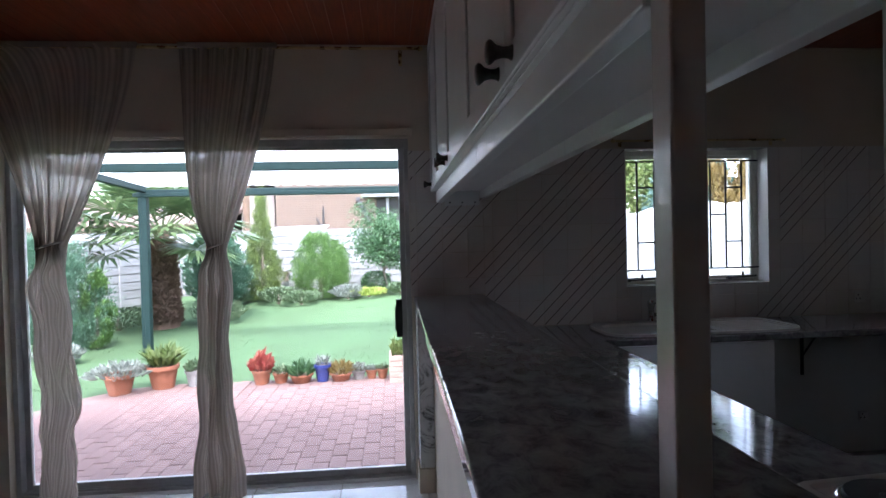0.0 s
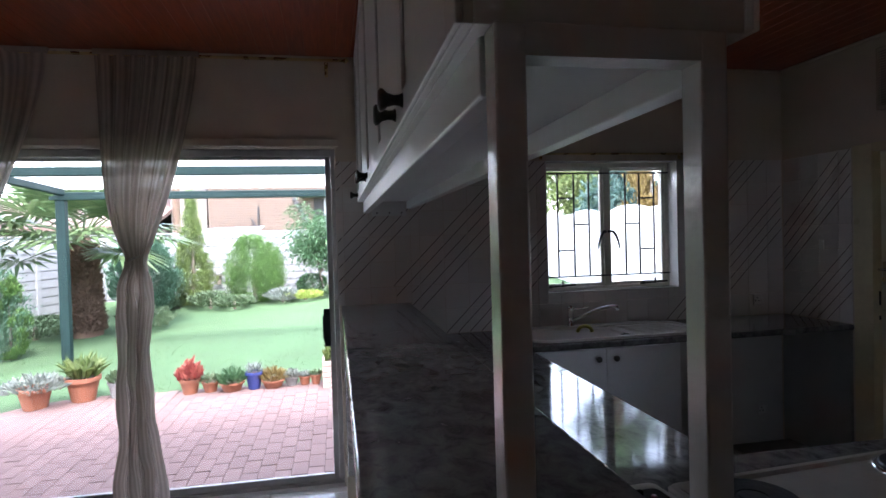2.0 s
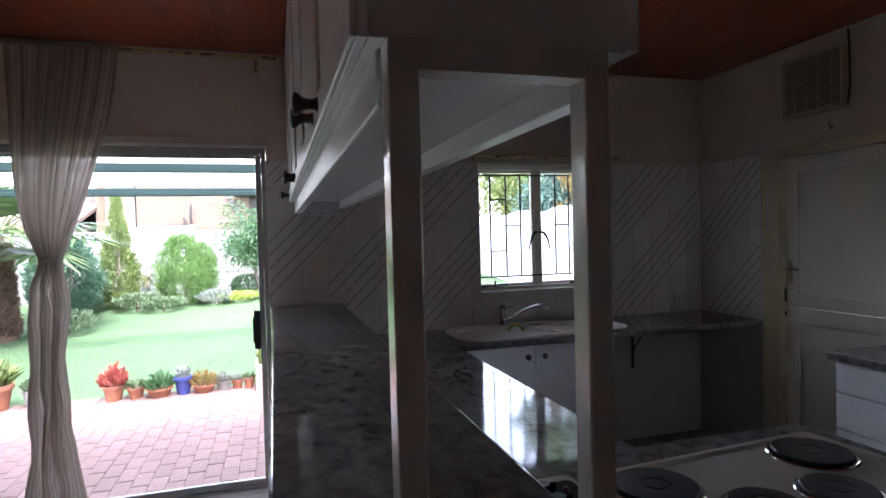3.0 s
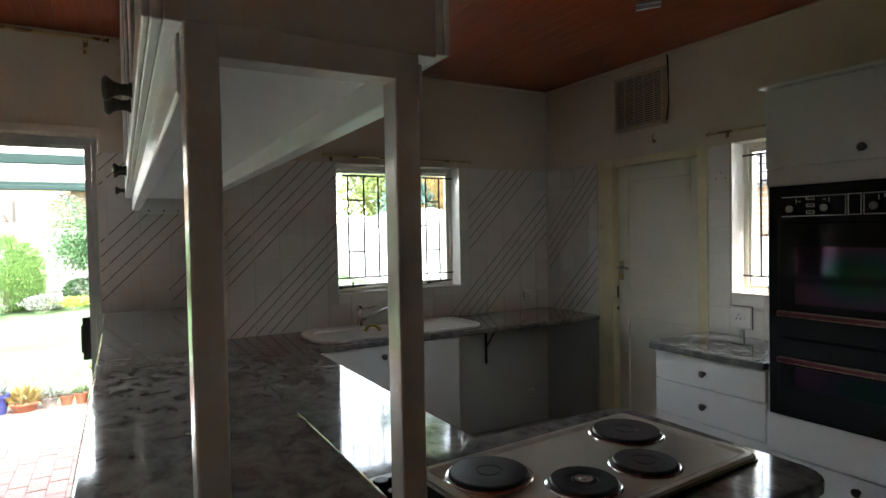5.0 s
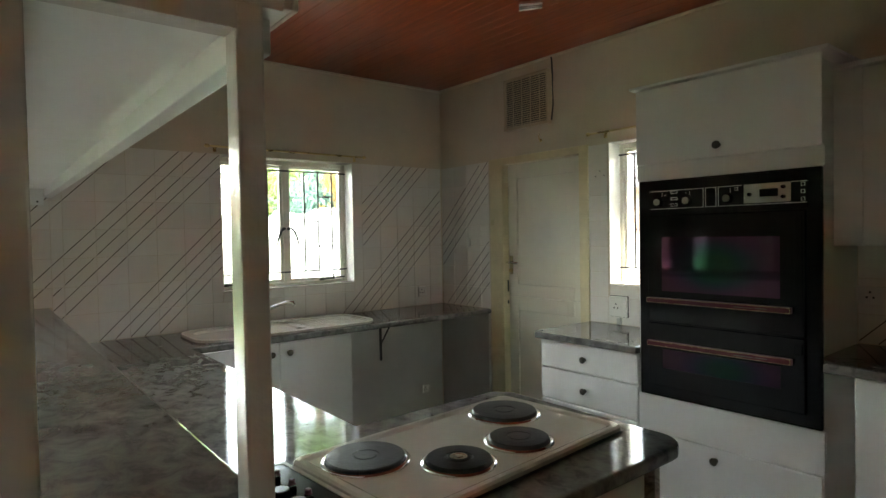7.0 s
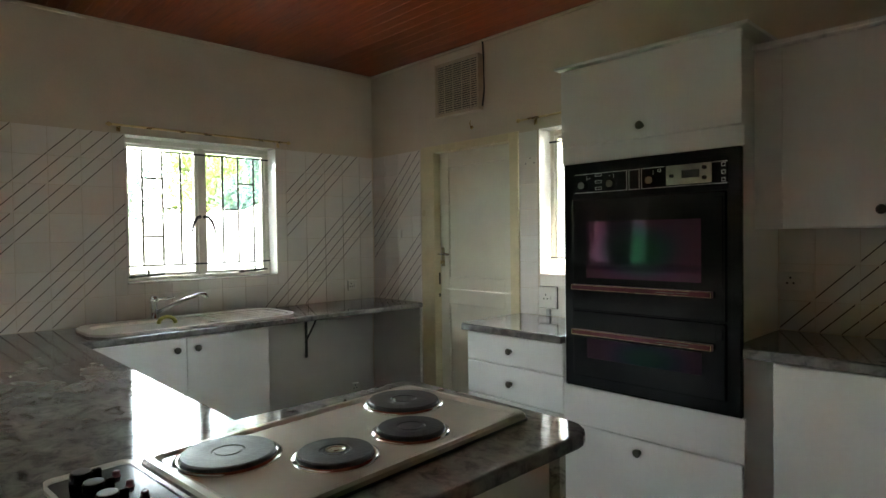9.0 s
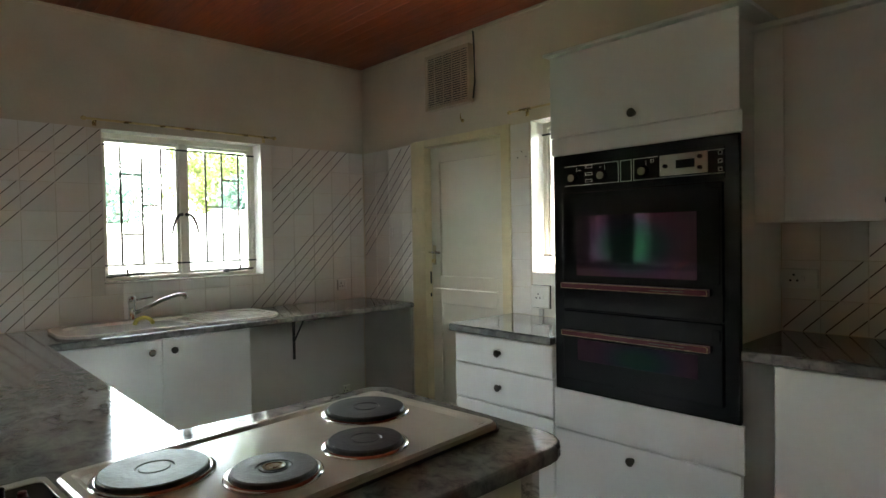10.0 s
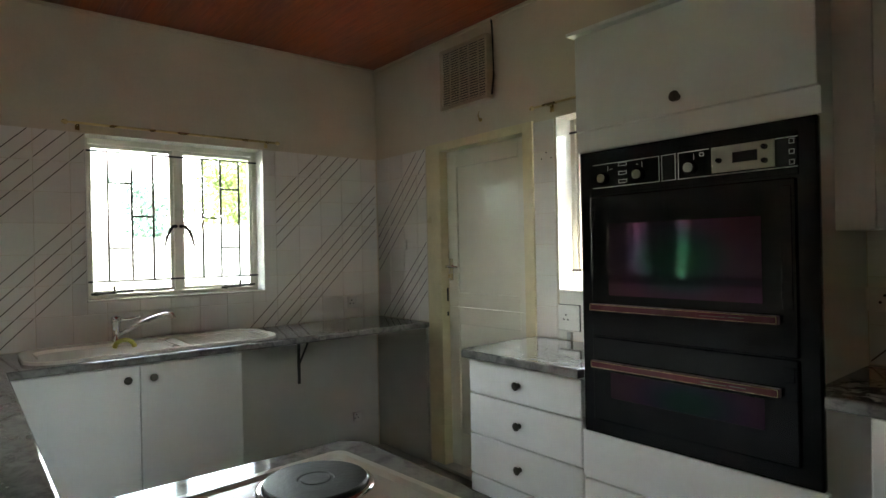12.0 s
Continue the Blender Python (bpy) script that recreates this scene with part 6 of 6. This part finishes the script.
pot(0.27, 6.28, 0.12, 0.09, TERRACOTTA, ORANGE_LEAF, 68, "shallow terracotta bowl with reddish green succulents", 0.08, 130, 1.0, 0.6, 0.09)
pot(0.46, 6.30, 0.075, 0.10, CONCRETE, SILVER_LEAF, 69, "pale pot with grey-blue succulent", 0.06, 90, 1.1, 0.55, 0.06)
pot(0.60, 6.30, 0.062, 0.10, TERRACOTTA, SILVER_LEAF, 70, "small terracotta pot with little succulent", 0.05, 60, 0.9, 0.6, 0.04)
pot(0.72, 6.29, 0.06, 0.11, TERRACOTTA, COVER_LEAF, 71, "small brown pot with little green plant", 0.05, 60, 0.9, 0.6, 0.04)
pl = thing("planter_box", (0.94, 6.22, -0.06), "weathered slatted timber planter with a small plant", "planter")
for k in range(5):
    part("slat", box(0.80, 1.13, 6.05, 6.072, -0.055 + 0.058 * k, -0.003 + 0.058 * k, 0.004), WEATHERED, pl)
    part("slat", box(0.80, 1.13, 6.36, 6.382, -0.055 + 0.058 * k, -0.003 + 0.058 * k, 0.004), WEATHERED, pl)
    part("slat", box(0.80, 0.822, 6.074, 6.358, -0.055 + 0.058 * k, -0.003 + 0.058 * k, 0.004), WEATHERED, pl)
part("soil", box(0.823, 1.12, 6.074, 6.358, -0.05, 0.19), SOIL, pl)
rnd = random.Random(77)
spots = [(Vector((0.9 + rnd.uniform(-0.07, 0.12), 6.2 + rnd.uniform(-0.1, 0.1), 0.19 + rnd.uniform(0, 0.12))), Vector((rnd.uniform(-0.5, 0.5), rnd.uniform(-0.5, 0.5), 0.9))) for k in range(160)]
part("plant", leaves(spots, 0.10, 0.03, rnd), PALE_LEAF, pl)

# grass blades on the near lawn
rnd = random.Random(9)
spots = []
for k in range(6000):
    y = 6.45 + 5.5 * rnd.random() ** 1.6
    x = rnd.uniform(-4.0, 2.0)
    if y < 6.5 and x > -1.8:
        continue
    spots.append((Vector((x, y, level(x, y) - 0.005)), Vector((rnd.uniform(-0.6, 0.6), rnd.uniform(-0.6, 0.6), 0.8))))
ob = solid("grass", leaves(spots, 0.022, 0.008, rnd), BLADE, "short green lawn grass", "grass", kind="stuff")
# the garden lies a touch askew to the house and climbs away from it
LIE = Matrix(((0.975, 0.01776, 0, -0.0421), (0, 1, 0, -0.051), (0, 0.0093, 0.975, 0.0083), (0, 0, 0, 1)))
for ob in list(scene.objects)[GARDEN_FROM:]:
    if ob.parent is None and ob.type in {"MESH", "EMPTY"} and ob.location.x < 5.5:
        ob.location = LIE @ ob.location
        for m in (ob, *ob.children_recursive):
            if m.type == "MESH":
                m.data.transform(LIE.to_3x3().to_4x4())

# ---- wall tiles, floor tiles ----
PITCH, GAP = 0.153, 0.0016


def tile_mesh(w, h):
    """A glazed tile lying in the xz plane, facing -y, with an eased edge."""
    b = bmesh.new()
    e, d = 0.0012, 0.0022
    lo = [b.verts.new(v) for v in ((0, 0, 0), (w, 0, 0), (w, 0, h), (0, 0, h))]
    mid = [b.verts.new(v) for v in ((0, -d + e, 0), (w, -d + e, 0), (w, -d + e, h), (0, -d + e, h))]
    top = [b.verts.new(v) for v in ((e, -d, e), (w - e, -d, e), (w - e, -d, h - e), (e, -d, h - e))]
    for p, q in ((lo, mid), (mid, top)):
        for k in range(4):
            b.faces.new((p[k], p[(k + 1) % 4], q[(k + 1) % 4], q[k]))
    b.faces.new(top)
    me = bpy.data.meshes.new("tile")
    b.to_mesh(me)
    b.free()
    me.materials.append(TILE_GLAZE)
    return me


MESHES = {}


def lay_tiles(parent, a_list, z_list, place, skip):
    """Tiles between the joint lines given, one object each, sharing meshes of one size."""
    for p, q in zip(a_list, a_list[1:]):
        for lo, hi in zip(z_list, z_list[1:]):
            for a0, a1, z0, z1 in skip(p, q, lo, hi):
                w, h = round(a1 - a0 - GAP, 4), round(z1 - z0 - GAP, 4)
                if w < 0.012 or h < 0.012:
                    continue
                me = MESHES.setdefault((w, h), None) or tile_mesh(w, h)
                MESHES[(w, h)] = me
                ob = new("tile", me)
                ob.parent = parent
                ob.matrix_basis = place(a0 + GAP / 2, a1 - GAP / 2, z0 + GAP / 2)


def cut_by(hole):
    def pieces(p, q, lo, hi):
        h0, h1, g0, g1 = hole
        if q <= h0 or p >= h1 or hi <= g0 or lo >= g1:
            return [(p, q, lo, hi)]
        out = []
        if p < h0:
            out.append((p, h0, lo, hi))
        if q > h1:
            out.append((h1, q, lo, hi))
        m0, m1 = max(p, h0), min(q, h1)
        if lo < g0:
            out.append((m0, m1, lo, g0))
        if hi > g1:
            out.append((m0, m1, g1, hi))
        return out
    return pieces


def north_place(a0, a1, z):
    return Matrix.Translation((a0, NORTH - 0.0005, z))


def east_place(a0, a1, z):
    return Matrix.Translation((EAST - 0.0005, a1, z)) @ pose(0, 0, 0, 0, 0, -90)


rows = [TOP + PITCH * k for k in range(8)]
cols = [max(0.99, min(EAST - 0.008, 1.952 + PITCH * k)) for k in range(-7, 15)]
cols = sorted(set(cols))
lay_tiles(wall_north, [c for c in cols if c <= 1.436] + [1.4375], [r for r in rows if r > 1.0], north_place, lambda p, q, lo, hi: [(p, q, max(lo, BAR), hi)] if hi > BAR + 0.02 else [])
lay_tiles(wall_north, [1.4375] + [c for c in cols if c > 1.44], rows, north_place, cut_by((WIN[0], WIN[1], WIN[2], WIN[3])))
ecols = [2.865, 2.96, 2.96 + PITCH, 2.96 + 2 * PITCH, 2.96 + 3 * PITCH - 0.006]
lay_tiles(wall_east, ecols, rows, east_place, lambda p, q, lo, hi: [(p, q, lo, hi)])
lay_tiles(wall_east, [1.335, 1.488, 1.641, 1.844, 2.018], rows, east_place, cut_by((WIN2[0], WIN2[1], WIN2[2], WIN2[3])))
side_cols = [0.441 - PITCH * k for k in range(12, -1, -1)] + [0.576]
side_rows = [SIDE_TOP, 1.118, 1.271, 1.416]
lay_tiles(wall_east, side_cols, side_rows, east_place, lambda p, q, lo, hi: [(p, q, lo, hi)])


def stripe_mesh(spans, joints_a, joints_z, to_world, parent, slope):
    """Fine diagonal lines printed on the tiles, broken at every joint. spans: (a0, a1, z0, z1, offsets)."""
    b = bmesh.new()
    w = 0.003
    for a0, a1, z0, z1, offsets in spans:
        for c in offsets:
            ts = sorted({a0, a1, *[j for j in joints_a if a0 < j < a1], *[(z - c) / slope for z in joints_z if a0 < (z - c) / slope < a1]})
            for p, q in zip(ts, ts[1:]):
                p, q = p + 0.003, q - 0.003
                zp, zq = slope * p + c, slope * q + c
                if q - p < 0.01 or min(zp, zq) < z0 or max(zp, zq) > z1:
                    continue
                vs = [b.verts.new(to_world(a, z)) for a, z in ((p, zp - w), (q, zq - w), (q, zq + w), (p, zp + w))]
                f = b.faces.new(vs)
    r = bmesh.ops.extrude_face_region(b, geom=b.faces[:])
    n = to_world(0, 0, 0.0006) - to_world(0, 0)
    bmesh.ops.translate(b, verts=[v for v in r["geom"] if isinstance(v, bmesh.types.BMVert)], vec=n)
    bmesh.ops.recalc_face_normals(b, faces=b.faces)
    ob = part("tile_stripes", b, DECOR, parent, "thin brown diagonal stripes on the tiles")
    ob["kind"] = "stuff"


def band(first, step=0.0765, n=5):
    return [first + step * k for k in range(n)]


left = band(-0.393, 0.08) + band(-1.003, 0.075) + band(0.217, 0.079) + band(0.84)
right_high, right_low = band(-1.909, 0.0755), band(-2.518, 0.0765)
stripe_mesh([(0.995, 1.437, BAR, rows[-1], left), (1.4375, WIN[0], TOP, rows[-1], left), (3.318, EAST - 0.02, 1.25, rows[-1], right_high), (3.12, EAST - 0.02, TOP, rows[-1], right_low)], cols, rows, lambda a, z, d=0.0: Vector((a, NORTH - 0.0029 - d, z)), wall_north, 1.0)
stripe_mesh([(2.868, NORTH - 0.01, TOP, rows[-1], band(4.655, 0.0765) + band(4.003, 0.075))], ecols, rows, lambda a, z, d=0.0: Vector((EAST - 0.0029 - d, a, z)), wall_east, -1.0)
stripe_mesh([(-1.3, 0.574, SIDE_TOP, 1.415, band(1.266) + band(0.655) + band(0.044))], side_cols, side_rows, lambda a, z, d=0.0: Vector((EAST - 0.0029 - d, a, z)), wall_east, -1.0)

# floor tiles, 0.30 m squares
def slab_mesh(name, w, l, h, material, e=0.003):
    b = bmesh.new()
    lo = [b.verts.new(v) for v in ((0, 0, 0), (w, 0, 0), (w, l, 0), (0, l, 0))]
    mid = [b.verts.new(v) for v in ((0, 0, h - e), (w, 0, h - e), (w, l, h - e), (0, l, h - e))]
    top = [b.verts.new(v) for v in ((e, e, h), (w - e, e, h), (w - e, l - e, h), (e, l - e, h))]
    for p, q in ((lo, mid), (mid, top)):
        for k in range(4):
            b.faces.new((p[k], p[(k + 1) % 4], q[(k + 1) % 4], q[k]))
    b.faces.new(top)
    me = bpy.data.meshes.new(name)
    b.to_mesh(me)
    b.free()
    me.materials.append(material)
    return me


big = slab_mesh("floor_tile", 0.492, 0.492, 0.010, FLOOR_TILE)
strip = slab_mesh("floor_tile", 0.492, 0.074, 0.010, FLOOR_TILE)
brown = slab_mesh("floor_tile", 0.492, 0.492, 0.045, KITCHEN_FLOOR)
for i in range(-6, 8):
    for j in range(12):
        x, y = 0.56 + 0.496 * i, NORTH - 0.08 - 0.496 * (j + 1)
        if x < WEST or x > EAST - 0.1 or y < SOUTH:
            continue
        ob = new("floor_tile", big if x < 1.2 else brown)
        ob.parent = floor
        ob.location = (x, y, FLOOR - 0.008)

for i in range(-6, 1):
    ob = new("floor_tile", strip)
    ob.parent = floor
    ob.location = (0.56 + 0.496 * i, NORTH - 0.076, FLOOR - 0.008)

# patio pavers, long side towards the garden, every other column set half a length on
pw, pln = 0.112, 0.222
stone_mesh = slab_mesh("paver", pw - 0.0035, pln - 0.0035, 0.02, PAVER, 0.004)
joined = bmesh.new()
col = 0
x = -2.72
made = 0
while x < 2.6:
    y = NORTH + 0.235 - (0.5 * pln if col % 2 else 0)
    while y < 6.40:
        ok = y > NORTH + 0.13 and y + pln < 6.44 and not (x < -1.75 and y + pln > 6.42 - (-1.75 - x) * 1.1)
        if ok:
            if -1.62 < x < 1.06 and made < 300:
                ob = new("paver", stone_mesh)
                ob.parent = patio
                ob.location = LIE.to_3x3() @ Vector((x, y, -0.072 + random.uniform(-0.0015, 0.0015)))
                made += 1
            else:
                box(x, x + pw - 0.0035, y, y + pln - 0.0035, -0.07, -0.052, bm=joined)
        y += pln
    x += pw
    col += 1
joined.transform(LIE.to_3x3().to_4x4())
rest = part("paving", joined, PAVER, patio, "pink brick pavers")
rest["kind"] = "stuff"
